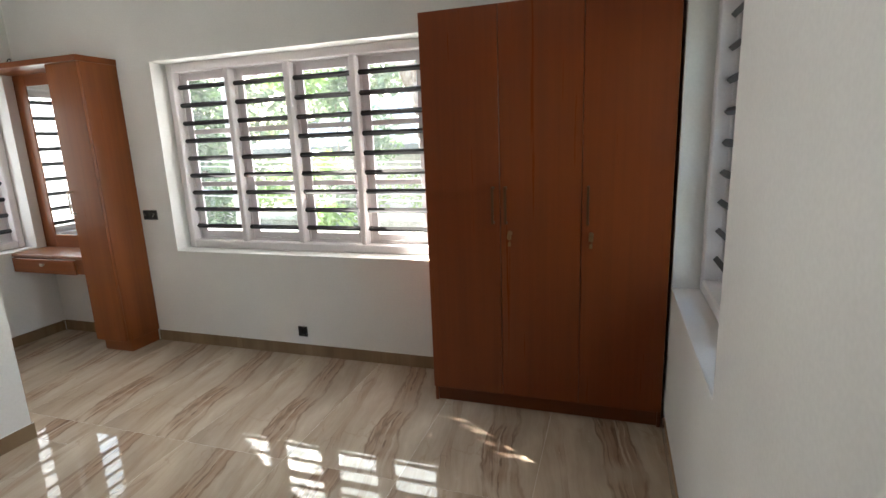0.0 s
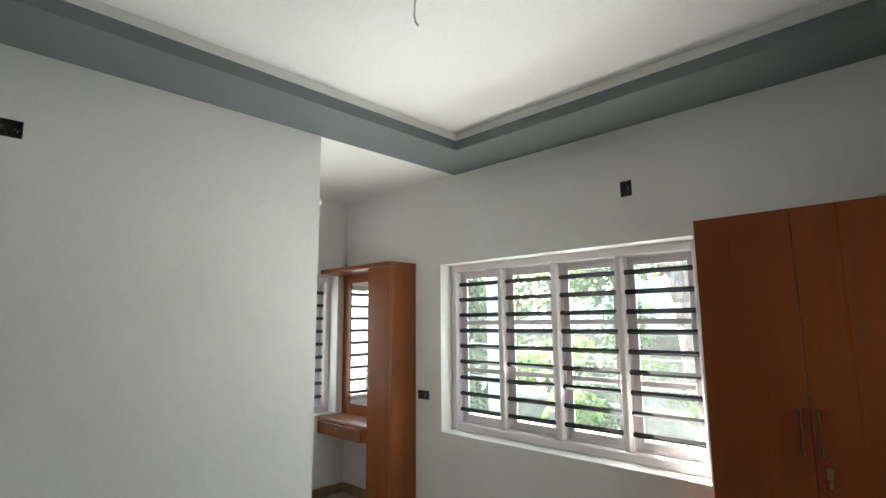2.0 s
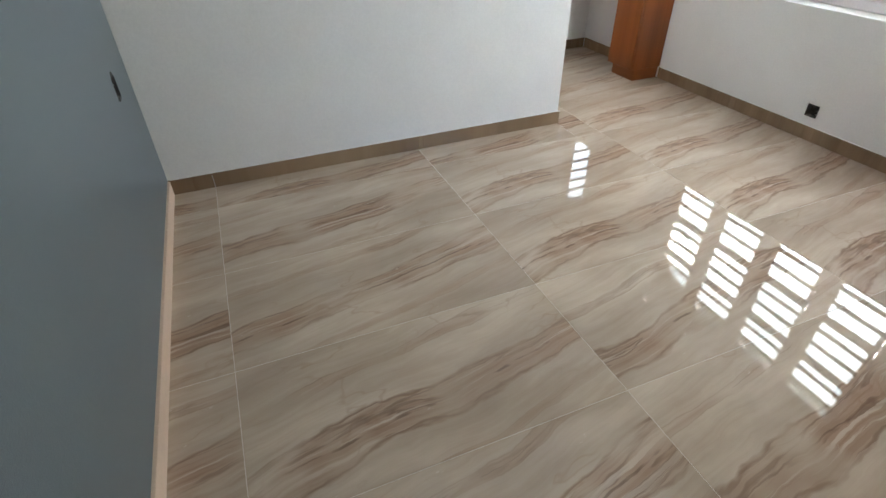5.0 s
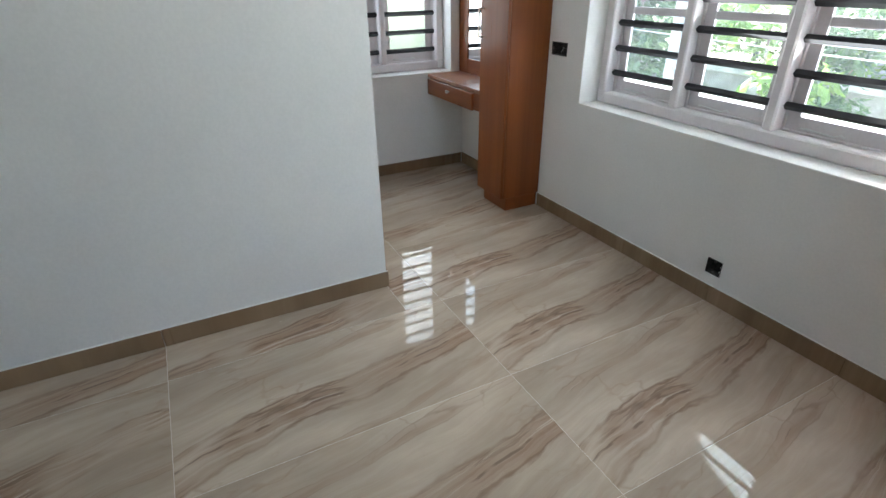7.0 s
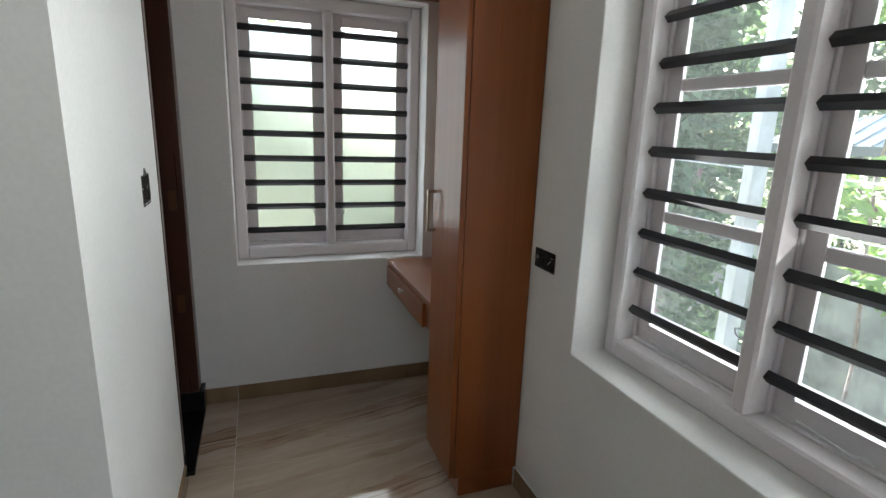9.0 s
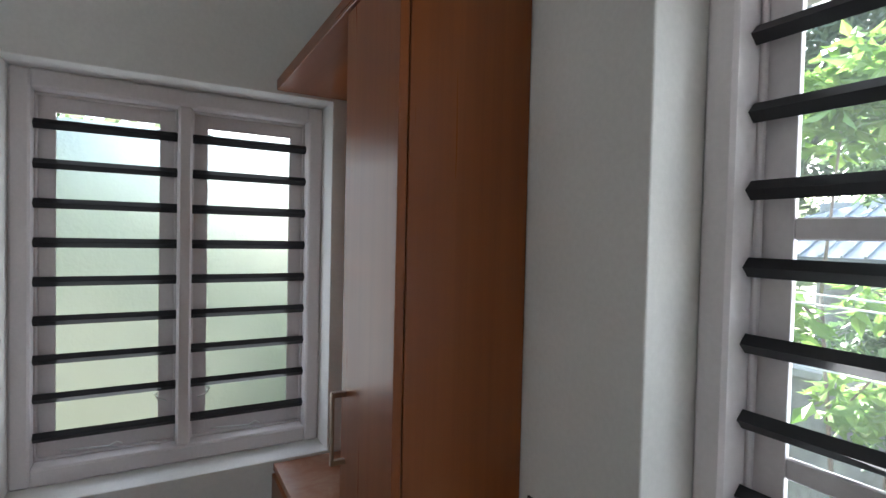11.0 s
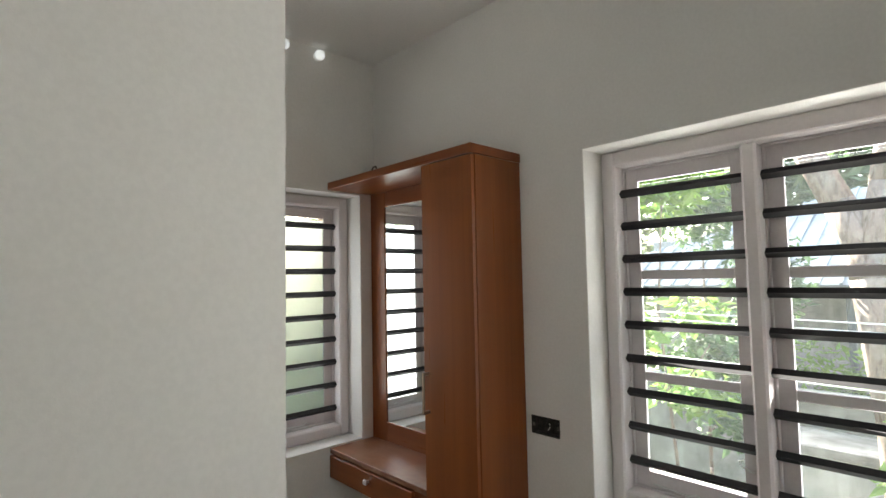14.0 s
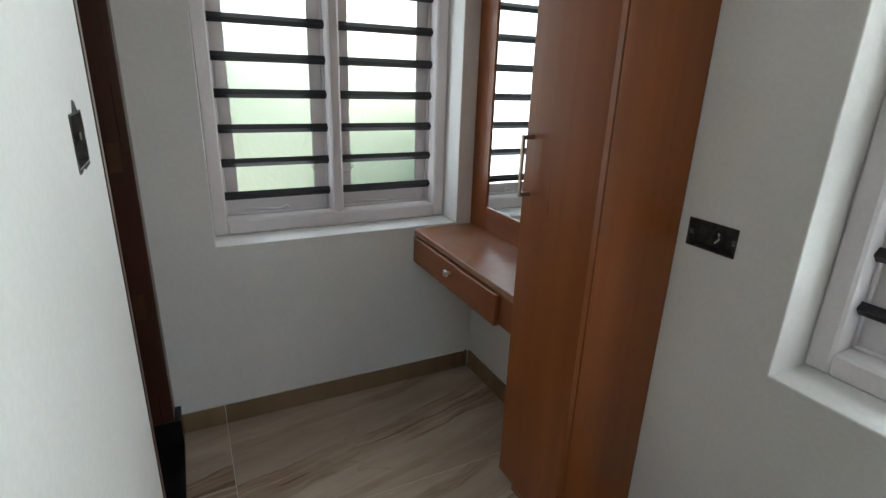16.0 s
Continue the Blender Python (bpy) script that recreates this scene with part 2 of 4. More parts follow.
def dusty(m):
    """Fine pale building dust lying in smudged patches."""
    old = bsdf(m).inputs["Base Color"].links[0].from_socket
    v = coords(m)
    smudge = ramp(m, noise_of(m, v, 5.0, 5, 0.7, 0.8), [(0.42, (0.05, 0.05, 0.05)), (0.66, (0.42, 0.42, 0.42))])
    link(m, mix(m, smudge, old, (0.50, 0.38, 0.29)), bsdf(m).inputs["Base Color"])
    link(m, ramp(m, noise_of(m, v, 5.0, 5, 0.7, 0.8), [(0.4, (0.30, 0.30, 0.30)), (0.66, (0.55, 0.55, 0.55))]), bsdf(m).inputs["Roughness"])
    return m


WALL = painted("white_wall_paint", (0.80, 0.79, 0.765))
BLUE = painted("blue_grey_wall_paint", (0.108, 0.137, 0.152), 0.30, 0.35)
GREY = painted("grey_ceiling_paint", (0.15, 0.172, 0.178), 0.5, 0.1)
CEIL = painted("white_ceiling_paint", (0.83, 0.82, 0.80), 0.7, 0.1, 0.03)
REVEAL_PAINT = painted("window_enamel", (0.79, 0.74, 0.745), 0.3, 0.08, 0.03)
WOOD_Z = wood("teak_laminate_upright", "z")
WOOD_X = wood("teak_laminate_level", "x")
WOOD_DUSTY = dusty(wood("dusty_teak_laminate", "x"))
# wardrobe's copy of the teak laminate, its shade put into darker colours
WOOD_SHADED = wood("shaded_teak_laminate", "z", (0.215, 0.047, 0.0095), (0.18, 0.038, 0.0080))
WOOD_SHADED_X = wood("shaded_teak_laminate_level", "x", (0.19, 0.048, 0.013), (0.15, 0.036, 0.010))
WOOD_DARK = wood("dark_door_wood", "z", (0.075, 0.028, 0.016), (0.04, 0.014, 0.009))
STONE = stone("marble_tile")
SKIRT = stone("skirting_tile", (0.55, 0.465, 0.36), 0.12)
SKIRT_EDGE = painted("skirting_edge_mortar", (0.62, 0.47, 0.35), 0.7)
GROUT = painted("grout", (0.70, 0.62, 0.52), 0.8)
BLACK_STONE = material("black_granite", (0.012, 0.012, 0.013), 0.18)
BLACK = material("black_bar_enamel", (0.012, 0.012, 0.014), 0.33)
bump(BLACK, noise_of(BLACK, coords(BLACK), 60, 2), 0.1, 0.001)
GLASS = glass("clear_pane")
FROST = frosted("frosted_pane")
MIRROR = material("mirror_silver", (0.9, 0.93, 0.92), 0.012, 1.0)
STEEL = material("brushed_steel", (0.62, 0.60, 0.57), 0.28, 1.0)
BRASS_DULL = material("dull_brass", (0.13, 0.075, 0.046), 0.42, 1.0)
WORN_BRASS = material("worn_brass", (0.36, 0.25, 0.14), 0.35, 1.0)
PALE_METAL = material("pale_bronze", (0.42, 0.34, 0.27), 0.30, 1.0)
BOX_DARK = weathered("dark_box_metal", (0.075, 0.066, 0.058), (0.018, 0.016, 0.015), 45, 0.6)
BOX_TAB = weathered("tarnished_tab", (0.22, 0.20, 0.18), (0.06, 0.05, 0.045), 80, 0.5)
PLASTER = weathered("broken_plaster", (0.10, 0.09, 0.085), (0.03, 0.028, 0.027), 60)
WHITE_PLASTIC = material("white_plastic", (0.82, 0.82, 0.81), 0.3)
BULB = material("opal_bulb", (0.9, 0.9, 0.9), 0.25)
bsdf(BULB).inputs["Emission Color"].default_value = (0.93, 1.0, 1.0, 1)
bsdf(BULB).inputs["Emission Strength"].default_value = 0.045
WIRE = material("pale_wire", (0.72, 0.71, 0.68), 0.45)
BARK = bark("tree_bark", (0.33, 0.245, 0.205), (0.16, 0.112, 0.09))
LEAF = leafy("leaf_green", (0.085, 0.14, 0.08), (0.20, 0.29, 0.15))
LEAF_YOUNG = leafy("leaf_young", (0.17, 0.29, 0.07), (0.32, 0.44, 0.13))
# distance haze is put into the far leaves' paler colour
LEAF_HAZED = leafy("leaf_hazed", (0.14, 0.19, 0.125), (0.29, 0.35, 0.22))
CONCRETE = weathered("weathered_concrete", (0.46, 0.445, 0.42), (0.22, 0.215, 0.20))
WHITEWASH = weathered("whitewashed_wall", (0.70, 0.69, 0.665), (0.42, 0.41, 0.38))
ROOF_METAL = weathered("painted_roof_sheet", (0.50, 0.53, 0.56), (0.34, 0.365, 0.39), 0.8, 0.4)
GROUND = weathered("bare_earth", (0.24, 0.18, 0.115), (0.10, 0.13, 0.05), 0.6)
POST_METAL = material("grey_post_paint", (0.16, 0.17, 0.18), 0.5)


# ---- builders ----
ORIGIN = {}


def thing(name, at, label, category, group="", kind=""):
    """An empty at a thing's base; its parts are given in world metres."""
    e = new(name)
    e.empty_display_size = 0.1
    e.location = at
    ORIGIN[e] = Vector(at)
    return tagged(e, label, category, group, kind)


def part(name, bm, mat, parent=None, label="", smooth=False):
    """Links a bmesh, given in world metres, as one mesh object under a thing or part."""
    at = ORIGIN.get(parent, Vector((0, 0, 0)))
    bmesh.ops.translate(bm, verts=bm.verts, vec=-at)
    me = bpy.data.meshes.new(name)
    bm.to_mesh(me)
    bm.free()
    me.materials.append(mat)
    if smooth:
        for p in me.polygons:
            p.use_smooth = True
    ob = new(name, me)
    if parent is not None:
        ob.parent = parent
        ORIGIN[ob] = at
    if label:
        ob["label"] = label
    return ob


def add_box(bm, x0, x1, y0, y1, z0, z1, bevel=0.0, segments=1):
    made = bmesh.ops.create_cube(bm, size=1.0)["verts"]
    for v in made:
        v.co = Vector((x0 + (v.co.x + 0.5) * (x1 - x0), y0 + (v.co.y + 0.5) * (y1 - y0), z0 + (v.co.z + 0.5) * (z1 - z0)))
    if bevel:
        edges = {e for v in made for e in v.link_edges}
        bmesh.ops.bevel(bm, geom=list(edges), offset=bevel, segments=segments, affect="EDGES", profile=0.5)


def box(name, dims, mat, parent=None, label="", bevel=0.0015, segments=1):
    bm = bmesh.new()
    add_box(bm, *dims, bevel, segments)
    return part(name, bm, mat, parent, label)


def add_rod(bm, a, b, r, sides=8, r2=None, turn=0.0, caps=True):
    a, b = Vector(a), Vector(b)
    q = (b - a).to_track_quat("Z", "Y").to_matrix()
    rings = []
    for p, rr in ((a, r), (b, r if r2 is None else r2)):
        rings.append([bm.verts.new(p + q @ Vector((rr * math.cos(turn + 2 * math.pi * i / sides), rr * math.sin(turn + 2 * math.pi * i / sides), 0))) for i in range(sides)])
    for i in range(sides):
        bm.faces.new((rings[0][i], rings[0][(i + 1) % sides], rings[1][(i + 1) % sides], rings[1][i]))
    if caps:
        bm.faces.new(rings[0][::-1])
        bm.faces.new(rings[1])


def add_path(bm, points, r, sides=6):
    """A bent rod through the points, with mitred bends."""
    points = [Vector(p) for p in points]
    rings = []
    for i, p in enumerate(points):
        d = (points[min(i + 1, len(points) - 1)] - points[max(i - 1, 0)]).normalized()
        q = d.to_track_quat("Z", "Y").to_matrix()
        rings.append([bm.verts.new(p + q @ Vector((r * math.cos(2 * math.pi * k / sides), r * math.sin(2 * math.pi * k / sides), 0))) for k in range(sides)])
    for r0, r1 in zip(rings, rings[1:]):
        best = min(range(sides), key=lambda s: (r1[s].co - r0[0].co).length)
        for k in range(sides):
            bm.faces.new((r0[k], r0[(k + 1) % sides], r1[(k + 1 + best) % sides], r1[(k + best) % sides]))
    bm.faces.new(rings[0][::-1])
    bm.faces.new(rings[-1])


def slab(axis, near, far, u0, u1, z0, z1, holes=(), bevel=0.004):
    """A wall across one axis ('x' or 'y') between near and far, with rectangular holes (u0, u1, z0, z1) right through it."""
    bm = bmesh.new()
    us = sorted({u0, u1, *(h[i] for h in holes for i in (0, 1))})
    zs = sorted({z0, z1, *(h[i] for h in holes for i in (2, 3))})
    inside = lambda u, z: any(h[0] < u < h[1] and h[2] < z < h[3] for h in holes)
    solid = [[not inside((us[i] + us[i + 1]) / 2, (zs[j] + zs[j + 1]) / 2) for j in range(len(zs) - 1)] for i in range(len(us) - 1)]
    made = {}

    def vert(i, j, d):
        if (i, j, d) not in made:
            made[i, j, d] = bm.verts.new((us[i], d, zs[j]) if axis == "y" else (d, us[i], zs[j]))
        return made[i, j, d]

    def full(i, j):
        return 0 <= i < len(us) - 1 and 0 <= j < len(zs) - 1 and solid[i][j]

    for i in range(len(us) - 1):
        for j in range(len(zs) - 1):
            if not solid[i][j]:
                continue
            for d in (near, far):
                bm.faces.new([vert(i, j, d), vert(i + 1, j, d), vert(i + 1, j + 1, d), vert(i, j + 1, d)])
            for (di, dj), (a, b) in (((-1, 0), ((i, j), (i, j + 1))), ((1, 0), ((i + 1, j), (i + 1, j + 1))), ((0, -1), ((i, j), (i + 1, j))), ((0, 1), ((i, j + 1), (i + 1, j + 1)))):
                if not full(i + di, j + dj):
                    bm.faces.new([vert(*a, near), vert(*b, near), vert(*b, far), vert(*a, far)])
    bmesh.ops.recalc_face_normals(bm, faces=bm.faces)
    if bevel:
        sharp = [e for e in bm.edges if len(e.link_faces) == 2 and e.calc_face_angle() > 1.0 and
                 abs((e.verts[0].co.y if axis == "y" else e.verts[0].co.x) - near) < 1e-6 and abs((e.verts[1].co.y if axis == "y" else e.verts[1].co.x) - near) < 1e-6
                 and u0 + 1e-4 < (e.verts[0].co.x if axis == "y" else e.verts[0].co.y) < u1 - 1e-4]
        bmesh.ops.bevel(bm, geom=sharp, offset=bevel, segments=2, affect="EDGES", profile=0.5)
    return bm


# ---- plan ----
XW, XP, XE = -4.25, -2.695, 0.52       # alcove's west wall, partition face, east wall
YS, YP, YN = -0.74, 1.725, 3.033       # blue wall, alcove's south wall, window wall
ZC, ZA = 2.85, 2.865                   # false ceiling's underside, alcove ceiling
ZT = 2.985                             # tray ceiling
WIN_N = (-2.885, -0.85, 0.74, 2.10)
WIN_E = (1.525, 2.63, 0.755, 2.11)
WIN_W = (1.945, 2.932, 0.75, 2.09)
DOOR = (-4.185, -3.605, 0.0, 2.06)

# junction boxes: wall, centre along the wall, centre height, width, height
BOXES = [("N", -1.225, 2.45, 0.072, 0.10), ("N", -3.098, 1.012, 0.135, 0.072), ("N", -1.847, 0.178, 0.075, 0.075),
         ("P", 0.172, 2.478, 0.080, 0.078), ("S", -2.33, 0.706, 0.072, 0.09), ("S", -0.375, 0.81, 0.06, 0.115),
         ("A", -3.387, 1.247, 0.115, 0.088)]


def box_holes(wall):
    return [(u - w / 2, u + w / 2, z - h / 2, z + h / 2) for k, u, z, w, h in BOXES if k == wall]


# ---- structure ----
tagged(part("wall_north", slab("y", YN, YN + 0.24, -4.49, 0.76, -0.05, 3.15, [WIN_N, *box_holes("N")]), WALL), "white painted plaster wall with a four-bay window", "wall", kind="structure")
tagged(part("wall_east", slab("x", XE, XE + 0.24, -0.94, YN, -0.05, 3.15, [WIN_E]), WALL), "white painted plaster wall with a deep window", "wall", kind="structure")
tagged(part("wall_south", slab("y", YS, YS - 0.2, XP - 0.115, XE, -0.05, 3.15, box_holes("S"), 0.0), BLUE), "blue-grey painted accent wall with open cable boxes", "wall", kind="structure")
tagged(part("wall_partition", slab("x", XP, XP - 0.115, YS, YP, -0.05, 3.15, box_holes("P")), WALL), "plain white partition wall ending at the alcove", "wall", kind="structure")
tagged(part("wall_alcove", slab("y", YP, YP - 0.115, -4.49, XP - 0.115, -0.05, 3.15, [DOOR, *box_holes("A")]), WALL), "white alcove wall with a dark door opening", "wall", kind="structure")
tagged(part("wall_west", slab("x", XW, XW - 0.24, YP, YN, -0.05, 3.15, [WIN_W]), WALL), "white alcove wall with a frosted window", "wall", kind="structure")

bm = bmesh.new()
add_box(bm, XP - 0.115, XE + 0.24, YS - 0.2, YN + 0.24, ZT, ZT + 0.16)
add_box(bm, -4.49, XP - 0.012, YP - 0.115, YN + 0.24, ZA, ZA + 0.119)
add_box(bm, -4.49, XP - 0.1155, YS - 0.2, YP - 0.1155, ZT, ZT + 0.16)
tagged(part("ceiling", bm, CEIL), "smooth white ceiling with a raised tray", "ceiling", kind="structure")

TX0, TX1, TY0, TY1 = -2.27, 0.075, -0.28, 2.58
bm = bmesh.new()
for x0, x1, y0, y1 in ((XP - 0.010, TX0, YS, YN), (TX1, XE, YS, YN), (TX0, TX1, YS, TY0), (TX0, TX1, TY1, YN)):
    add_box(bm, x0, x1, y0, y1, ZC, ZC + 0.016)
for x0, x1, y0, y1 in ((TX0 - 0.03, TX0, TY0 - 0.03, TY1 + 0.03), (TX1, TX1 + 0.03, TY0 - 0.03, TY1 + 0.03), (TX0, TX1, TY0 - 0.03, TY0), (TX0, TX1, TY1, TY1 + 0.03)):
    add_box(bm, x0, x1, y0, y1, ZC + 0.016, ZC + 0.072)
tagged(part("ceiling_border", bm, GREY), "dark grey dropped ceiling border round the tray", "ceiling", kind="structure")
bm = bmesh.new()
for x0, x1, y0, y1 in ((TX0 - 0.09, TX0 - 0.017, TY0 - 0.09, TY1 + 0.09), (TX1 + 0.017, TX1 + 0.09, TY0 - 0.09, TY1 + 0.09), (TX0 - 0.017, TX1 + 0.017, TY0 - 0.09, TY0 - 0.017), (TX0 - 0.017, TX1 + 0.017, TY1 + 0.017, TY1 + 0.09)):
    add_box(bm, x0, x1, y0, y1, ZC + 0.02, ZT)
tagged(part("ceiling_cove", bm, CEIL), "cream upstand behind the ceiling border's lip", "ceiling", kind="structure")

# bathroom behind the door, closed and plain
bm = bmesh.new()
add_box(bm, -4.49, XP - 0.115, YS - 0.2, YS, -0.05, 3.15)
add_box(bm, -4.49, -4.37, YS, YP - 0.115, -0.05, 3.15)
tagged(part("wall_bathroom", bm, WALL), "plain white closing wall behind the door", "wall", kind="structure")

# floor with its tiles
floor = part("floor", (lambda b: (add_box(b, -4.49, XE + 0.24, YS - 0.2, YN + 0.24, -0.12, -0.0012), b)[1])(bmesh.new()), GROUT)
tagged(floor, "polished beige veined marble-look tile floor", "floor", kind="structure")


def tile_mesh(w, d):
    b = bmesh.new()
    add_box(b, -w / 2, w / 2, -d / 2, d / 2, -0.010, 0.0, 0.0008)
    me = bpy.data.meshes.new("tile")
    b.to_mesh(me)
    b.free()
    me.materials.append(STONE)
    return me


def lay_tiles():
    rng = random.Random(4)
    gap, shared = 0.0022, {}
    xs = [-4.25, -3.64, -3.04, -2.445, -1.845, -1.245, -0.645, -0.045, XE]
    ys = [YS, -0.515, 0.703, 1.91, YN]
    for i in range(len(xs) - 1):
        for j in range(len(ys) - 1):
            x0, x1, y0, y1 = xs[i], xs[i + 1], ys[j], ys[j + 1]
            pieces = [(x0, x1, y0, y1)]
            if x1 <= XP and y1 <= YP:
                continue
            if x0 < XP < x1 and y0 < YP:
                pieces = [(XP, x1, y0, min(y1, YP))] + ([(x0, x1, YP, y1)] if y1 > YP else [])
            elif x1 <= XP and y0 < YP:
                pieces = [(x0, x1, YP, y1)]
            for a, b, c, d in pieces:
                key = (round(b - a, 3), round(d - c, 3))
                if key not in shared:
                    shared[key] = tile_mesh(b - a - gap, d - c - gap)
                ob = new("tile", shared[key])
                ob.parent = floor
                ob.location = ((a + b) / 2, (c + d) / 2, 0.0)
                ob.rotation_euler = (rng.uniform(-0.0008, 0.0008), rng.uniform(-0.0008, 0.0008), 0)


# skirting, in lengths like the tiles
baseboard = thing("baseboard", (0, 0, 0), "beige veined stone skirting round the room", "skirting", kind="structure")
H_SK = 0.086
for u0, u1 in ((-4.24, -3.49), (-3.185, -2.44), (-2.44, -1.84), (-1.84, -1.24), (-1.24, -0.70)):
    box("skirting_tile", (u0 + 0.001, u1 - 0.001, YN - 0.010, YN + 0.002, 0.0005, H_SK), SKIRT, baseboard, bevel=0.001)
for u0, u1 in ((YS, -0.515), (-0.515, 0.703), (0.703, YP + 0.010)):
    box("skirting_tile", (XP - 0.002, XP + 0.010, u0 + 0.001, u1 - 0.001, 0.0005, H_SK), SKIRT, baseboard, bevel=0.001)
for u0, u1 in ((XP + 0.012, -1.845), (-1.845, -1.245), (-1.245, -0.645), (-0.645, -0.045), (-0.045, XE - 0.012)):
    box("skirting_tile", (u0 + 0.001, u1 - 0.001, YS - 0.002, YS + 0.012, 0.0005, H_SK), SKIRT_EDGE, baseboard, bevel=0.001)
for u0, u1 in ((YP + 0.012, 1.91), (1.91, YN - 0.012)):
    box("skirting_tile", (XW - 0.002, XW + 0.010, u0 + 0.001, u1 - 0.001, 0.0005, H_SK), SKIRT, baseboard, bevel=0.001)
for u0, u1 in ((YS + 0.014, 0.703), (0.703, 1.91), (1.91, 2.6)):
    box("skirting_tile", (XE - 0.010, XE + 0.002, u0 + 0.001, u1 - 0.001, 0.0005, H_SK), SKIRT, baseboard, bevel=0.001)
box("skirting_tile", (-3.60, XP + 0.0, YP - 0.002, YP + 0.010, 0.0005, H_SK), SKIRT, baseboard, bevel=0.001)


# thin line of white sealant on top of the skirting
for dims in ((XP + 0.0005, XP + 0.0085, YS + 0.012, YP + 0.009, H_SK, H_SK + 0.0025), (-3.185, -0.712, YN - 0.0085, YN - 0.0005, H_SK, H_SK + 0.0025), (XW + 0.0005, XW + 0.0085, YP + 0.012, YN - 0.03, H_SK, H_SK + 0.0025)):
    box("sealant", dims, WALL, baseboard, "thin white sealant line", 0.0008)


# ---- windows ----
def window(name, to_world, width, z0, z1, bays, rails, pane_mat, label):
    """A timber window: u runs along the wall from 0 to width, d outwards from the frame's front, z up. to_world(u, d, z) places it."""
    w = thing(name, to_world(width / 2, 0.0, z0), label, "window", kind="structure")

    def bar(part_name, u0, u1, d0, d1, a, b, mat, parent, bevel=0.002, tag=""):
        p, q = to_world(u0, d0, a), to_world(u1, d1, b)
        return box(part_name, (min(p[0], q[0]), max(p[0], q[0]), min(p[1], q[1]), max(p[1], q[1]), a, b), mat, parent, tag, bevel)

    F, D = 0.055, 0.105
    bar("window_frame", 0.0, F, 0, D, z0, z1, REVEAL_PAINT, w, 0.007)
    bar("window_frame", width - F, width, 0, D, z0, z1, REVEAL_PAINT, w, 0.007)
    bar("window_frame", F - 0.002, width - F + 0.002, 0, D, z1 - 0.06, z1, REVEAL_PAINT, w, 0.007)
    bar("window_sill", F - 0.002, width - F + 0.002, 0, D, z0, z0 + 0.06, REVEAL_PAINT, w, 0.007)
    MU = 0.047
    bay = (width - 2 * F - MU * (bays - 1)) / bays
    for k in range(bays):
        a = F + k * (bay + MU)
        b = a + bay
        if k:
            bar("mullion", a - MU, a, 0.001, D - 0.001, z0 + 0.059, z1 - 0.059, REVEAL_PAINT, w, 0.008)
        lo, hi = z0 + 0.060, z1 - 0.060
        # stop bead round the bay
        for u0, u1, c, d in ((a - 0.001, a + 0.009, lo, hi), (b - 0.009, b + 0.001, lo, hi), (a, b, hi - 0.009, hi + 0.001), (a, b, lo - 0.001, lo + 0.009)):
            bar("bead", u0, u1, 0.064, 0.080, c, d, REVEAL_PAINT, w, 0.003)
        # sash
        sash = bar("sash", a + 0.002, a + 0.056, 0.081, 0.094, lo, hi, REVEAL_PAINT, w, 0.001, "outward-opening painted casement sash")
        bar("stile", b - 0.056, b - 0.002, 0.081, 0.094, lo, hi, REVEAL_PAINT, sash, 0.001)
        bar("rail", a + 0.056, b - 0.056, 0.081, 0.094, hi - 0.058, hi, REVEAL_PAINT, sash, 0.001)
        bar("rail", a + 0.056, b - 0.056, 0.081, 0.094, lo, lo + 0.064, REVEAL_PAINT, sash, 0.001)
        g0, g1 = lo + 0.064, hi - 0.058
        cuts = [g0, *[g0 + (g1 - g0) * r for r in rails], g1]
        for c in cuts[1:-1]:
            bar("glazing_bar", a + 0.056, b - 0.056, 0.0825, 0.0935, c - 0.018, c + 0.018, REVEAL_PAINT, sash, 0.003)
        for c, d in zip(cuts, cuts[1:]):
            pane = bar("pane", a + 0.052, b - 0.052, 0.0885, 0.0930, c + 0.012, d - 0.012, pane_mat, sash, 0.0)
            if pane_mat is GLASS:
                pane.visible_shadow = False
        # square bars set on edge
        for i in range(9):
            z = z1 - 0.164 - i * 0.1290
            bm = bmesh.new()
            add_rod(bm, to_world(a - 0.004, 0.054, z), to_world(b + 0.004, 0.054, z), 0.0165, 4)
            part("bar", bm, BLACK, w)
        # casement stay on the bottom rail and pull hook on the stile
        bm = bmesh.new()
        add_path(bm, [to_world(a + 0.075, 0.075, lo + 0.022), to_world(a + 0.10, 0.065, lo + 0.026), to_world(a + 0.21, 0.060, lo + 0.020), to_world(a + 0.235, 0.058, lo + 0.032), to_world(a + 0.25, 0.060, lo + 0.022)], 0.0032, 6)
        part("casement_stay", bm, WHITE_PLASTIC, w, "thin white-painted hook stay", True)
        if k % 2 == 0 or bays == 2:
            side = b - 0.03 if k % 2 == 0 else a + 0.03
            lean = -0.03 if k % 2 == 0 else 0.03
            for zz in (lo + 0.15, hi - 0.12):
                bm = bmesh.new()
                add_path(bm, [to_world(side, 0.080, zz), to_world(side, 0.066, zz + 0.004), to_world(side + lean, 0.060, zz + 0.018), to_world(side + lean * 1.3, 0.062, zz + 0.034), to_world(side + lean * 0.8, 0.066, zz + 0.036)], 0.003, 6)
                part("pull_hook", bm, WHITE_PLASTIC, w, "small white-painted hook", True)
    return w


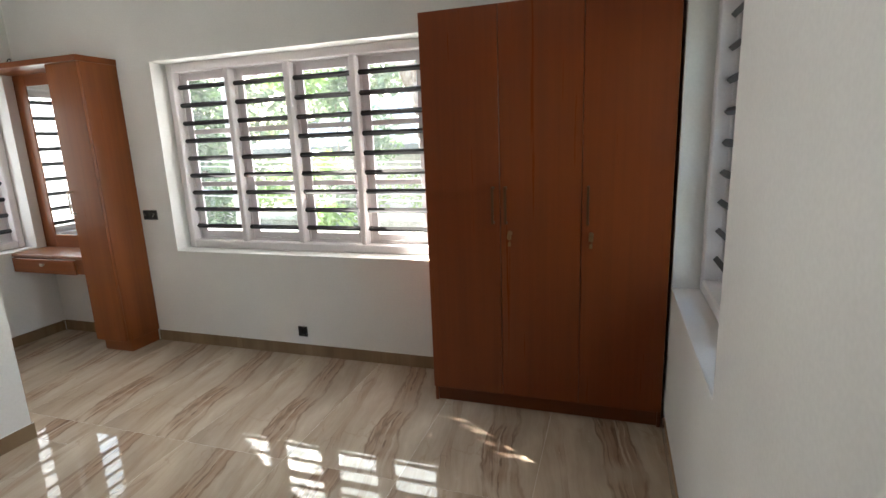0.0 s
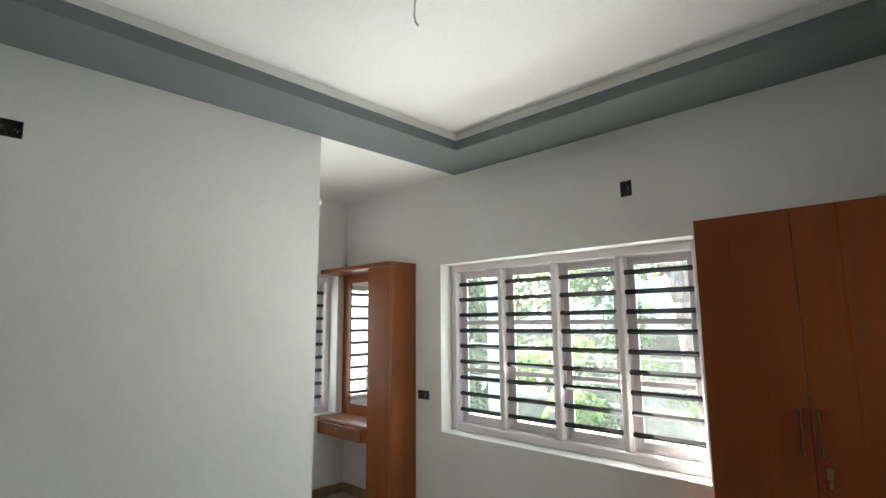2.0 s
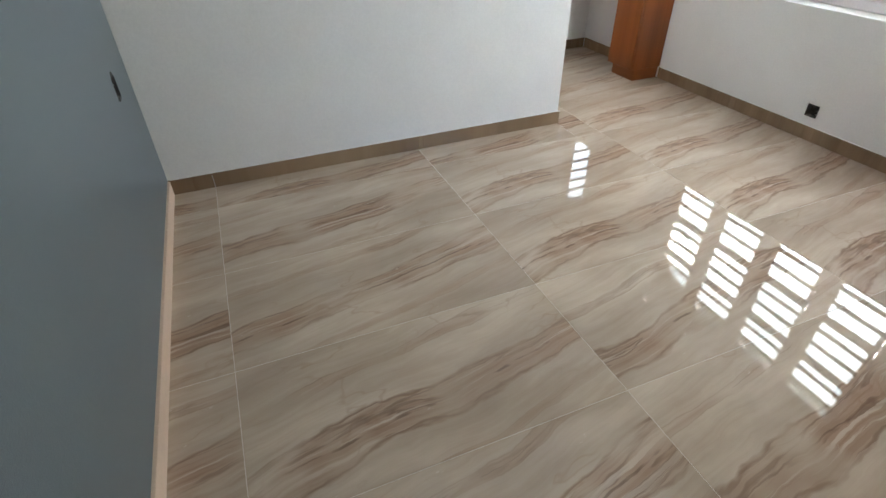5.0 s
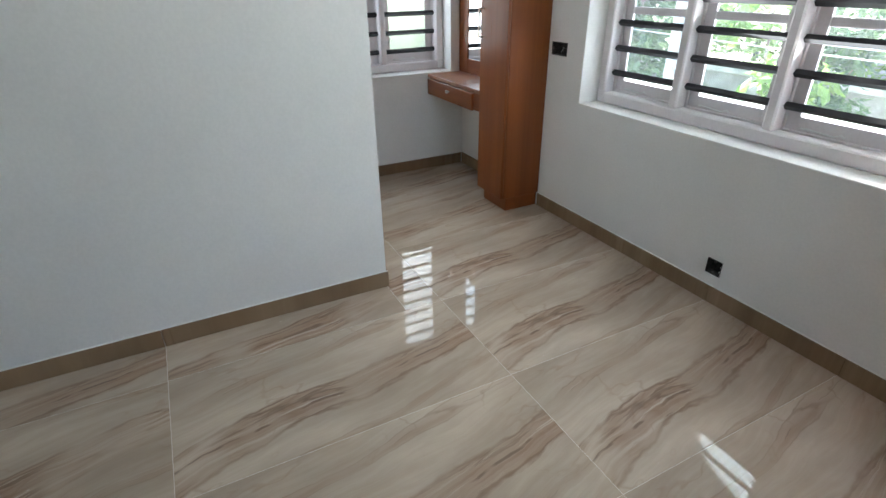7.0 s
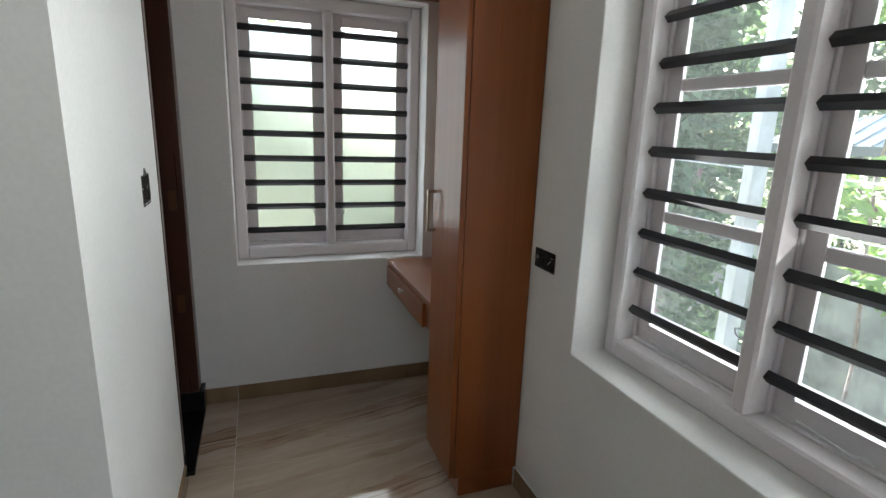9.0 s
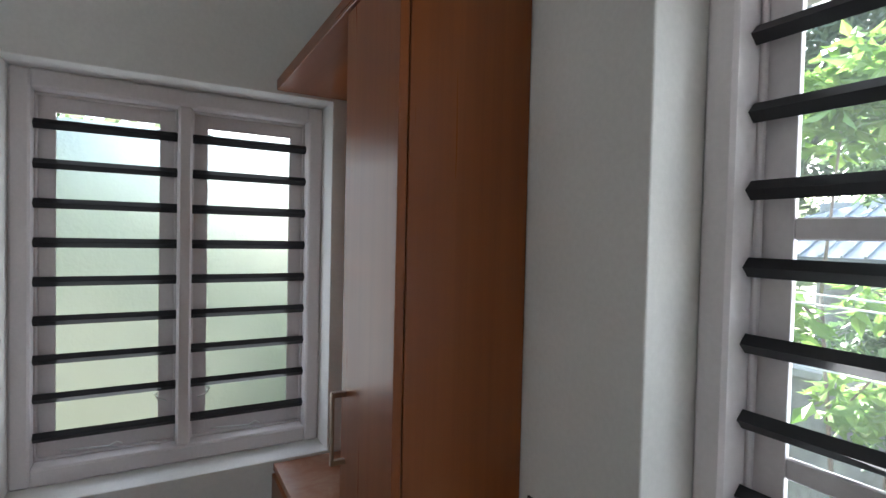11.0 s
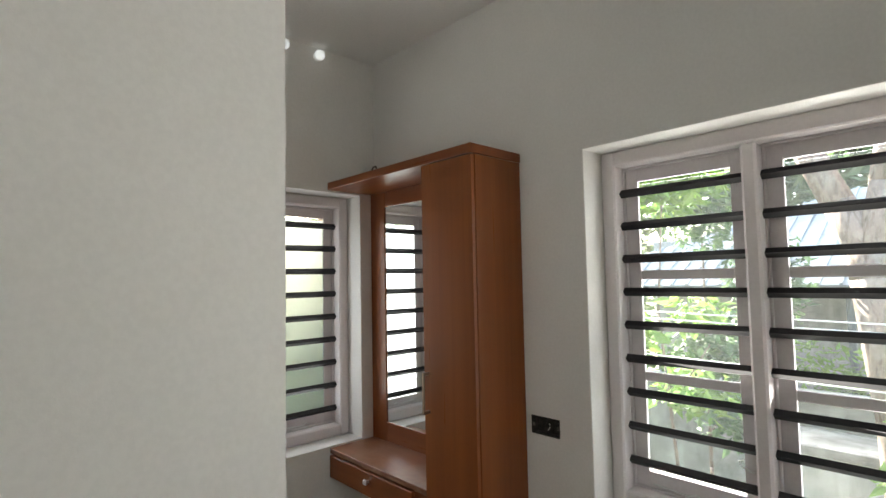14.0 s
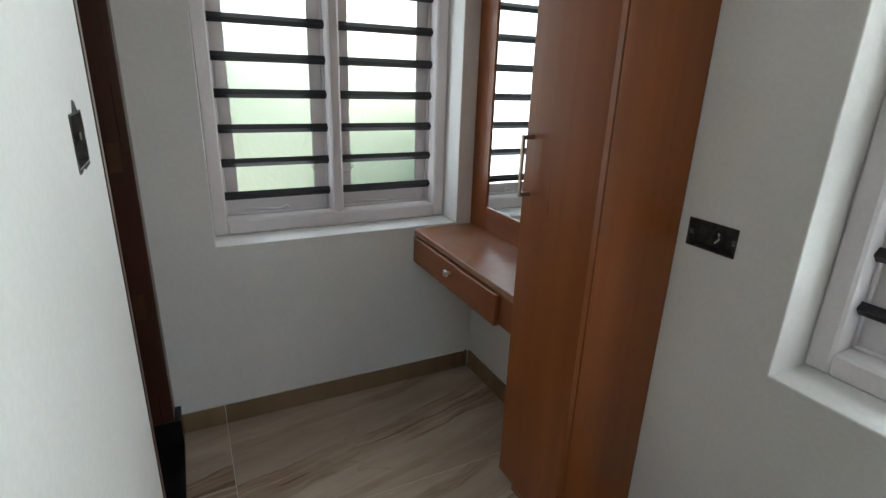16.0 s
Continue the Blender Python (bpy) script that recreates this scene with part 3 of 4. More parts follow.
THIRDS = (0.321, 0.671)
window("window_1", lambda u, d, z: (WIN_N[0] + u, YN + 0.130 + d, z), WIN_N[1] - WIN_N[0], WIN_N[2], WIN_N[3], 4, THIRDS, GLASS, "pinkish-white timber window, four barred bays of clear panes")
window("window_2", lambda u, d, z: (XW - 0.130 - d, WIN_W[0] + u, z), WIN_W[1] - WIN_W[0], WIN_W[2], WIN_W[3], 2, (), FROST, "white timber window, two barred bays of frosted glass")
window("window_3", lambda u, d, z: (XE + 0.120 + d, WIN_E[1] - u, z), WIN_E[1] - WIN_E[0], WIN_E[2], WIN_E[3], 2, THIRDS, GLASS, "white timber window with black bars in a deep reveal")

# drip sill below the north window outside
tagged(box("drip_sill", (WIN_N[0], WIN_N[1], YN + 0.2365, YN + 0.335, 0.79, 0.858), WHITEWASH, bevel=0.004), "white concrete drip sill below the window outside", "sill", kind="structure")

# sunshades over the windows outside
for name, dims in (("sunshade", (-3.3, -0.4, YN + 0.24, YN + 0.845, 2.22, 2.30)), ("sunshade", (-5.0, -4.49, 1.7, 3.2, 2.22, 2.30)), ("sunshade", (0.76, 1.3, 1.2, 2.95, 2.22, 2.30))):
    tagged(box(name, dims, WHITEWASH, bevel=0.008), "white concrete sunshade over the window outside", "sunshade", kind="structure")

# ---- bathroom door ----
door = thing("door_1", (-3.9, YP - 0.07, 0), "closed dark brown wooden door in a stone-footed frame", "door", kind="structure")
box("door_frame", (DOOR[0], DOOR[0] + 0.035, YP - 0.112, YP + 0.010, 0.125, 2.06), WOOD_DARK, door, "dark brown door jamb", 0.003)
box("door_frame", (DOOR[1] - 0.035, DOOR[1], YP - 0.112, YP + 0.002, 0.125, 2.06), WOOD_DARK, door, "", 0.003)
box("door_frame", (DOOR[0] + 0.035, DOOR[1] - 0.035, YP - 0.112, YP + 0.002, 2.02, 2.06), WOOD_DARK, door, "", 0.003)
box("door_leaf", (DOOR[0] + 0.037, DOOR[1] - 0.037, YP - 0.110, YP - 0.078, 0.026, 2.018), WOOD_DARK, door, "dark brown flush leaf", 0.002)
box("stone_foot", (XW + 0.001, DOOR[0] + 0.037, YP - 0.112, YP + 0.031, 0.001, 0.125), BLACK_STONE, door, "polished black granite jamb foot", 0.002)
box("stone_foot", (DOOR[1] - 0.037, DOOR[1] + 0.001, YP - 0.112, YP + 0.002, 0.001, 0.125), BLACK_STONE, door, "", 0.002)
box("door_frame", (XW + 0.001, DOOR[0] + 0.001, YP + 0.001, YP + 0.010, 0.125, 2.06), WOOD_DARK, door, "", 0.002)
box("threshold", (DOOR[0] + 0.038, DOOR[1] - 0.038, YP - 0.112, YP + 0.031, 0.001, 0.022), BLACK_STONE, door, "polished black granite threshold", 0.002)
for z in (1.10, 0.60):
    box("strike_plate", (DOOR[0] + 0.035, DOOR[0] + 0.037, YP - 0.055, YP - 0.02, z - 0.045, z + 0.045), BRASS_DULL, door, "dull brass plate", 0.0005)


# ---- junction boxes ----
def junction_box(wall, u, z, w, h):
    place = {"N": lambda a, d, c: (u + a, YN + d, z + c), "S": lambda a, d, c: (u - a, YS - d, z + c),
             "P": lambda a, d, c: (XP - d, u + a, z + c), "A": lambda a, d, c: (u - a, YP - d, z + c)}[wall]
    t = thing("junction_box", place(0, 0, 0), "open dark metal cable box let into the wall", "socket box", "open wall boxes")

    def piece(name, a0, a1, d0, d1, c0, c1, mat, tag=""):
        p, q = place(a0, d0, c0), place(a1, d1, c1)
        return box(name, tuple(x for i in range(3) for x in (min(p[i], q[i]), max(p[i], q[i]))), mat, t, tag, 0.0006)

    W, H = w / 2, h / 2
    piece("back", -W, W, 0.040, 0.043, -H, H, BOX_DARK)
    piece("side", -W, -W + 0.002, -0.001, 0.040, -H, H, BOX_DARK)
    piece("side", W - 0.002, W, -0.001, 0.040, -H, H, BOX_DARK)
    piece("side", -W + 0.002, W - 0.002, -0.001, 0.040, H - 0.002, H, BOX_DARK)
    piece("side", -W + 0.002, W - 0.002, -0.001, 0.040, -H, -H + 0.002, BOX_DARK)
    for s in (-1, 1):
        if w > h:
            piece("screw_tab", s * (W - 0.008) - 0.006, s * (W - 0.008) + 0.006, 0.004, 0.006, -0.007, 0.007, BOX_TAB, "tarnished screw tab")
        else:
            piece("screw_tab", -0.007, 0.007, 0.004, 0.006, s * (H - 0.008) - 0.006, s * (H - 0.008) + 0.006, BOX_TAB, "tarnished screw tab")
    rng = random.Random(int(u * 1000 + z * 77))
    for k in range(2):
        a, c = rng.uniform(-W * 0.5, W * 0.5), rng.uniform(-H * 0.4, H * 0.4)
        bm = bmesh.new()
        add_path(bm, [place(a, 0.039, c), place(a + 0.006, 0.025, c + 0.008), place(a + 0.016, 0.016, c - 0.004), place(a + 0.01, 0.010, c - 0.014)], 0.0022, 6)
        part("cable_end", bm, BOX_DARK if k else WIRE, t, "", True)
    if wall in "SA":
        # ragged plaster round the hole
        bm = bmesh.new()
        n = 18
        ring = []
        for k in range(n):
            g = 2 * math.pi * k / n
            ca, sa = math.cos(g), math.sin(g)
            f = 1.0 / max(abs(ca) / W, abs(sa) / H)
            o = f + rng.uniform(0.001, 0.006) * (2.0 if sa < -0.6 else 1.0) + (0.018 if sa > 0.93 else 0.0)
            ring.append((bm.verts.new(place(ca * f * 1.0, -0.0015, sa * f * 1.0)), bm.verts.new(place(ca * o, -0.0003, sa * o))))
        for k in range(n):
            a, b = ring[k], ring[(k + 1) % n]
            bm.faces.new((a[0], b[0], b[1], a[1]))
        bmesh.ops.recalc_face_normals(bm, faces=bm.faces)
        part("broken_plaster", bm, PLASTER, t, "ragged dark plaster edge")


for b in BOXES:
    junction_box(*b)


# ---- wardrobe ----
def bar_handle(parent, x, y, z0, z1, mat=STEEL):
    """A slim square bow handle standing off a door's front."""
    bm = bmesh.new()
    add_box(bm, x - 0.006, x + 0.006, y - 0.035, y - 0.027, z0, z1, 0.0015)
    for z in (z0 + 0.006, z1 - 0.006):
        add_box(bm, x - 0.006, x + 0.006, y - 0.0285, y, z - 0.006, z + 0.006, 0.001)
    part("handle", bm, mat, parent, "slim dull metal bow handle")


def lock_with_key(parent, x, y, z):
    bm = bmesh.new()
    add_rod(bm, (x, y, z), (x, y - 0.006, z), 0.012, 20)
    add_rod(bm, (x, y - 0.006, z), (x, y - 0.022, z), 0.003, 8)
    add_box(bm, x - 0.011, x + 0.011, y - 0.026, y - 0.022, z - 0.030, z - 0.002, 0.003)
    add_path(bm, [(x, y - 0.024, z - 0.026), (x + 0.004, y - 0.022, z - 0.036), (x, y - 0.020, z - 0.048)], 0.0015, 6)
    add_box(bm, x - 0.007, x + 0.007, y - 0.021, y - 0.018, z - 0.066, z - 0.044, 0.002)
    part("lock", bm, WORN_BRASS, parent, "round worn brass lock with a hanging key")


WX = (-0.711, -0.307, 0.098, 0.506)
WY, WT = 2.630, 2.110
wardrobe = thing("wardrobe", (-0.1, 2.83, 0), "tall teak laminate wardrobe in a shade-darkened red-brown, with three doors and keys", "wardrobe")
box("side_panel", (WX[0], WX[0] + 0.018, WY + 0.020, YN - 0.012, 0.0, WT), WOOD_SHADED, wardrobe)
box("side_panel", (WX[3] - 0.018, WX[3], WY + 0.020, YN - 0.012, 0.0, WT), WOOD_SHADED, wardrobe)
box("top_panel", (WX[0] + 0.018, WX[3] - 0.018, WY + 0.020, YN - 0.012, WT - 0.018, WT), WOOD_SHADED_X, wardrobe)
box("bottom_panel", (WX[0] + 0.018, WX[3] - 0.018, WY + 0.020, YN - 0.012, 0.087, 0.105), WOOD_SHADED_X, wardrobe)
box("back_panel", (WX[0] + 0.018, WX[3] - 0.018, YN - 0.020, YN - 0.012, 0.105, WT - 0.018), WOOD_SHADED, wardrobe)
box("plinth", (WX[0] + 0.016, WX[3] - 0.004, WY + 0.036, WY + 0.054, 0.0, 0.086), WOOD_SHADED_X, wardrobe, "recessed wooden plinth")
for k in range(3):
    d = box("door", (WX[k] + 0.0015, WX[k + 1] - 0.0015, WY - 0.002 * (k == 2), WY + 0.0185, 0.094, WT - 0.0005), WOOD_SHADED, wardrobe, "", 0.0012)
    x = (WX[1] - 0.034, WX[1] + 0.032, WX[2] + 0.03)[k]
    bar_handle(d, x, WY, 1.055, 1.245, BRASS_DULL)
    if k:
        lock_with_key(d, x + 0.018, WY - 0.002 * (k == 2), 1.005)

# curled strip of edging left on top of the wardrobe
strip = thing("edging_offcut", (0.06, WY + 0.03, WT), "thin curled brown edging strip lying on the wardrobe", "offcut")
bm = bmesh.new()
add_path(bm, [(0.06 + 0.065 * math.cos(a), WY + 0.035 + 0.012 * math.sin(2 * a), WT + 0.0015 + 0.012 * math.sin(a)) for a in np.linspace(math.pi, 0, 11)], 0.0018, 5)
part("strip", bm, WOOD_DARK, strip, "", True)

# ---- dressing unit in the alcove ----
CX0, CX1, CY, CT = -3.487, -3.190, 2.730, 2.140
unit = thing("dressing_unit", (-3.7, 2.88, 0), "teak laminate dressing unit with tall cabinet, mirror, drawer and hood", "dressing table")
box("side_panel", (CX0, CX0 + 0.018, CY + 0.020, YN - 0.002, 0.09, 2.100), WOOD_Z, unit)
box("side_panel", (CX1 - 0.018, CX1, CY + 0.0215, YN - 0.002, 0.09, 2.100), WOOD_Z, unit)
box("back_panel", (CX0 + 0.018, CX1 - 0.018, YN - 0.012, YN - 0.002, 0.108, 2.100), WOOD_Z, unit)
box("bottom_panel", (CX0 + 0.018, CX1 - 0.018, CY + 0.020, YN - 0.002, 0.09, 0.108), WOOD_X, unit)
box("plinth", (CX0 + 0.02, CX1 - 0.006, CY + 0.045, YN - 0.011, 0.0, 0.0895), WOOD_X, unit)
d = box("door", (CX0 + 0.001, CX1 - 0.001, CY, CY + 0.019, 0.094, 2.097), WOOD_Z, unit, "", 0.0015)
bar_handle(d, CX0 + 0.030, CY, 1.060, 1.228, PALE_METAL)
box("hood", (XW + 0.002, CX1 + 0.004, CY - 0.006, YN - 0.001, 2.1005, CT), WOOD_X, unit, "wooden top board running over the mirror", 0.002)
frame_part = box("mirror_frame", (XW + 0.002, -4.118, YN - 0.030, YN - 0.001, 0.742, 2.1), WOOD_Z, unit, "wooden mirror surround", 0.002)
box("rail", (-4.118, CX0, YN - 0.0295, YN - 0.001, 2.016, 2.1), WOOD_X, frame_part, "", 0.002)
box("rail", (-4.118, CX0, YN - 0.0295, YN - 0.001, 0.742, 0.846), WOOD_X, frame_part, "", 0.002)
box("stile", (CX0 - 0.10, CX0, YN - 0.0290, YN - 0.001, 0.846, 2.016), WOOD_Z, frame_part, "", 0.002)
box("mirror", (-4.119, CX0 - 0.099, YN - 0.024, YN - 0.020, 0.845, 2.017), MIRROR, frame_part, "plain silvered mirror", 0.0)
box("worktop", (XW + 0.002, CX0, CY, YN - 0.002, 0.716, 0.7410), WOOD_DUSTY, unit, "dusty wooden dressing top", 0.002)
box("case_side", (XW + 0.002, XW + 0.020, CY + 0.014, YN - 0.002, 0.600, 0.7155), WOOD_X, unit)
box("case_side", (CX0 - 0.090, CX0, CY + 0.012, YN - 0.002, 0.600, 0.7155), WOOD_X, unit)
box("case_bottom", (XW + 0.020, CX0 - 0.090, CY + 0.030, YN - 0.002, 0.600, 0.612), WOOD_X, unit)
drawer = box("drawer", (XW + 0.008, CX0 - 0.088, CY - 0.006, CY + 0.013, 0.596, 0.708), WOOD_X, unit, "single shallow drawer front", 0.0025)
bm = bmesh.new()
add_rod(bm, (-3.893, CY - 0.006, 0.668), (-3.893, CY - 0.020, 0.668), 0.006, 12)
add_box(bm, -3.893 - 0.013, -3.893 + 0.013, CY - 0.032, CY - 0.020, 0.658, 0.680, 0.003, 2)
part("knob", bm, STEEL, drawer, "small square steel knob")

# wire ends lying on the hood
bits = thing("wire_offcut", (-3.95, CY + 0.03, CT), "short bent wire offcuts lying on the hood", "wire")
bm = bmesh.new()
add_path(bm, [(-3.97, CY + 0.02, CT + 0.002), (-3.955, CY + 0.02, CT + 0.012), (-3.94, CY + 0.03, CT + 0.03)], 0.002, 6)
part("strand", bm, WIRE, bits, "", True)
bm = bmesh.new()
add_path(bm, [(-3.88, CY + 0.02, CT + 0.002), (-3.87, CY + 0.025, CT + 0.022), (-3.855, CY + 0.03, CT + 0.026), (-3.85, CY + 0.03, CT + 0.012)], 0.004, 6)
part("strand", bm, BOX_DARK, bits, "", True)

# ---- lamps on the alcove wall ----
def wall_bulb(y):
    t = thing("wall_bulb", (XW, y, 2.815), "faintly lit round white bulb in a wall holder", "wall lamp", "bulbs along the alcove wall")
    bm = bmesh.new()
    add_rod(bm, (XW, y, 2.815), (XW + 0.018, y, 2.815), 0.022, 24, 0.018)
    part("holder", bm, WHITE_PLASTIC, t, "white plastic holder")
    bm = bmesh.new()
    bmesh.ops.create_uvsphere(bm, u_segments=20, v_segments=12, radius=0.027)
    bmesh.ops.translate(bm, verts=bm.verts, vec=(XW + 0.034, y, 2.815))
    part("bulb", bm, BULB, t, "softly glowing opal white bulb", True)


for y in (2.664, 2.462, 2.265, 2.075):
    wall_bulb(y)

# ---- fan wire in the tray ----
fan_wire = thing("fan_wire", (-1.09, 1.11, ZT), "white cable hanging from the tray ceiling", "cable")
bm = bmesh.new()
add_path(bm, [(-1.12, 1.12, ZT), (-1.118, 1.12, ZT - 0.10), (-1.105, 1.115, ZT - 0.20), (-1.112, 1.115, ZT - 0.265), (-1.10, 1.11, ZT - 0.30), (-1.08, 1.105, ZT - 0.325)], 0.004, 8)
part("cable", bm, WIRE, fan_wire, "", True)
bm = bmesh.new()
add_rod(bm, (-1.12, 1.12, ZT - 0.008), (-1.12, 1.12, ZT), 0.03, 24)
part("outlet", bm, WHITE_PLASTIC, fan_wire)

# ---- outside ----
ZG = -3.4
bm = bmesh.new()
add_box(bm, -400, 400, -400, 400, ZG - 0.5, ZG)
tagged(part("ground", bm, GROUND), "bare brown earth with patches of weeds", "ground", kind="structure")
bm = bmesh.new()
add_box(bm, -4.49, 0.76, YS - 0.2, YN + 0.24, ZG, -0.1195)
tagged(part("wall_lower_storey", bm, WHITEWASH), "whitewashed lower storey of the house", "wall", kind="structure")


def leaf_cloud(rng, centres, count, size, up=0.4, aspect=0.42):
    """Many small folded leaves scattered in ellipsoid clumps. centres: (x, y, z, rx, ry, rz)."""
    verts, faces = [], []
    total = sum(c[3] * c[4] * c[5] for c in centres)
    for x, y, z, rx, ry, rz in centres:
        for _ in range(int(count * rx * ry * rz / total)):
            d = Vector((rng.gauss(0, 1), rng.gauss(0, 1), rng.gauss(0, 1))).normalized() * (rng.random() ** 0.45)
            p = Vector((x + d.x * rx, y + d.y * ry, z + d.z * rz))
            s = size * rng.uniform(0.6, 1.35)
            a = Vector((rng.gauss(0, 1), rng.gauss(0, 1), rng.gauss(0, 0.5) - up)).normalized()
            b = a.cross(Vector((rng.gauss(0, 0.5), rng.gauss(0, 0.5), 1))).normalized()
            n = a.cross(b)
            i = len(verts)
            w = s * aspect
            verts += [p, p + a * s * 0.45 + b * w * 0.5 + n * w * 0.15, p + a * s, p + a * s * 0.45 - b * w * 0.5 + n * w * 0.15]
            faces += [(i, i + 1, i + 2), (i, i + 2, i + 3)]
    me = bpy.data.meshes.new("crown")
    me.from_pydata([tuple(v) for v in verts], [], faces)
    return me


def crown(parent, me, mat, label=""):
    me.materials.append(mat)
    at = ORIGIN[parent]
    for v in me.vertices:
        v.co -= at
    ob = new("crown", me)
    ob.parent = parent
    if label:
        ob["label"] = label
    return ob


def limb(bm, points, radii, sides=10):
    for (a, ra), (b, rb) in zip(zip(points, radii), zip(points[1:], radii[1:])):
        add_rod(bm, a, b, ra, sides, rb, caps=True)


def tree(label, base, trunk_points, radii, limbs, clumps, count, size, mat, seed, aspect=0.42):
    t = thing("tree", base, label, "tree")
    bm = bmesh.new()
    limb(bm, trunk_points, radii, 14)
    bmesh.ops.remove_doubles(bm, verts=bm.verts, dist=0.0005)
    part("trunk", bm, BARK, t, "", True)
    for pts, rs in limbs:
        bm = bmesh.new()
        limb(bm, pts, rs, 9)
        part("limb", bm, BARK, t, "", True)
    crown(t, leaf_cloud(random.Random(seed), clumps, count, size, aspect=aspect), mat)
    return t


# the forked tree close to the window
tree("tall forked tree with pale rough bark", (-2.31, 8.3, ZG),
     [(-2.31, 8.3, ZG), (-2.39, 8.3, -2.05), (-2.49, 8.3, 0.06), (-2.65, 8.3, 1.53), (-2.68, 8.3, 1.89)], [0.34, 0.275, 0.25, 0.235, 0.22],
     [([(-2.68, 8.3, 1.73), (-2.94, 8.36, 2.36), (-3.35, 8.4, 3.36), (-3.9, 8.6, 5.1), (-4.3, 8.9, 7.2)], [0.175, 0.165, 0.14, 0.10, 0.05]),
      ([(-2.65, 8.3, 1.71), (-2.49, 8.3, 2.53), (-2.35, 8.36, 3.47), (-2.0, 8.5, 5.6), (-1.8, 8.6, 7.9)], [0.20, 0.185, 0.165, 0.12, 0.06])],
     [(-3.8, 8.3, 5.2, 1.5, 1.3, 1.3), (-1.9, 8.3, 5.6, 1.6, 1.4, 1.5), (-2.8, 9.0, 7.0, 2.0, 1.6, 1.2), (-3.0, 8.9, 3.4, 0.8, 0.5, 0.5), (-0.6, 8.4, 6.6, 1.8, 1.4, 1.4), (-5.0, 8.8, 6.4, 1.6, 1.4, 1.3), (-2.6, 8.2, 8.8, 2.6, 1.8, 1.3)], 15000, 0.19, LEAF, 3)

# leafy trees beside the shed
# the topmost clump, above the view, is placed to mask part of the sun
tree("dense dark green leafy tree", (-6.4, 6.7, ZG), [(-6.4, 6.7, ZG), (-6.35, 6.65, -1.0), (-6.4, 6.6, 2.5), (-6.4, 6.6, 5.5)], [0.16, 0.13, 0.09, 0.03],
     [([(-6.36, 6.65, 0.0), (-5.7, 6.5, 1.3)], [0.06, 0.02]), ([(-6.4, 6.6, 1.6), (-7.1, 6.8, 3.0)], [0.06, 0.02])],
     [(-6.5, 6.9, -1.2, 1.0, 0.9, 1.2), (-6.2, 6.5, 0.5, 0.9, 0.9, 1.0), (-6.6, 6.8, 1.9, 1.2, 1.0, 1.1), (-6.5, 6.3, 3.1, 1.2, 1.0, 1.0), (-7.15, 5.85, 5.2, 1.1, 1.0, 1.35)], 17000, 0.20, LEAF, 5)
tree("slender tree with bright young leaves", (-4.35, 7.1, ZG), [(-4.35, 7.1, ZG), (-4.3, 7.1, -0.5), (-4.4, 7.0, 1.2), (-4.3, 7.0, 2.6)], [0.022, 0.018, 0.014, 0.008],
     [([(-4.32, 7.1, 0.2), (-3.8, 6.8, 0.9)], [0.012, 0.005]), ([(-4.36, 7.05, 0.9), (-4.9, 6.9, 1.5)], [0.012, 0.005])],
     [(-4.3, 7.0, 2.75, 0.7, 0.55, 0.45), (-4.65, 6.9, 1.0, 0.35, 0.3, 0.25), (-3.95, 6.9, 1.25, 0.3, 0.3, 0.2), (-4.1, 7.2, 0.35, 0.45, 0.35, 0.3)], 1150, 0.19, LEAF_YOUNG, 8, 0.5)
tree("dark leafy tree behind the wires", (-4.3, 8.2, ZG), [(-4.3, 8.2, ZG), (-4.35, 8.2, -0.8), (-4.3, 8.1, 1.0), (-4.3, 8.1, 2.2)], [0.026, 0.022, 0.016, 0.008],
     [([(-4.34, 8.2, -0.4), (-3.9, 8.0, 0.4)], [0.012, 0.005])],
     [(-4.25, 8.1, 2.5, 0.6, 0.5, 0.6), (-4.2, 8.0, 0.75, 0.6, 0.5, 0.5), (-4.0, 7.9, -0.05, 0.4, 0.4, 0.35), (-3.6, 8.1, 1.6, 0.5, 0.4, 0.55)], 2900, 0.16, LEAF, 11)
tree("young tree with feathery light green leaves", (-1.35, 7.9, ZG), [(-1.35, 7.9, ZG), (-1.4, 7.9, -1.0), (-1.5, 7.8, 0.5), (-1.5, 7.8, 1.4)], [0.06, 0.05, 0.03, 0.015],
     [([(-1.45, 7.85, -0.2), (-1.9, 7.5, 0.3)], [0.010, 0.005])],
     [(-1.55, 7.8, 1.15, 0.6, 0.45, 0.45), (-1.85, 7.3, 0.45, 0.6, 0.4, 0.35), (-0.9, 7.9, 0.6, 0.6, 0.5, 0.6), (-2.4, 7.5, -0.25, 0.3, 0.3, 0.16), (-1.2, 7.9, 2.0, 0.6, 0.5, 0.5)], 3000, 0.17, LEAF_YOUNG, 13)
tree("leafy tree near the window's east end", (0.1, 7.6, ZG), [(0.1, 7.6, ZG), (0.15, 7.6, -0.5), (0.1, 7.6, 2.0), (0.2, 7.6, 4.0)], [0.12, 0.1, 0.07, 0.02],
     [([(0.12, 7.6, 0.2), (-0.5, 7.4, 1.2)], [0.04, 0.012])],
     [(-0.3, 7.5, 1.1, 1.0, 0.8, 0.9), (0.5, 7.5, 2.2, 1.3, 1.0, 1.0), (-0.4, 7.5, 3.4, 1.3, 1.0, 1.1), (0.2, 7.5, -0.6, 0.9, 0.8, 0.8)], 5200, 0.19, LEAF, 17)

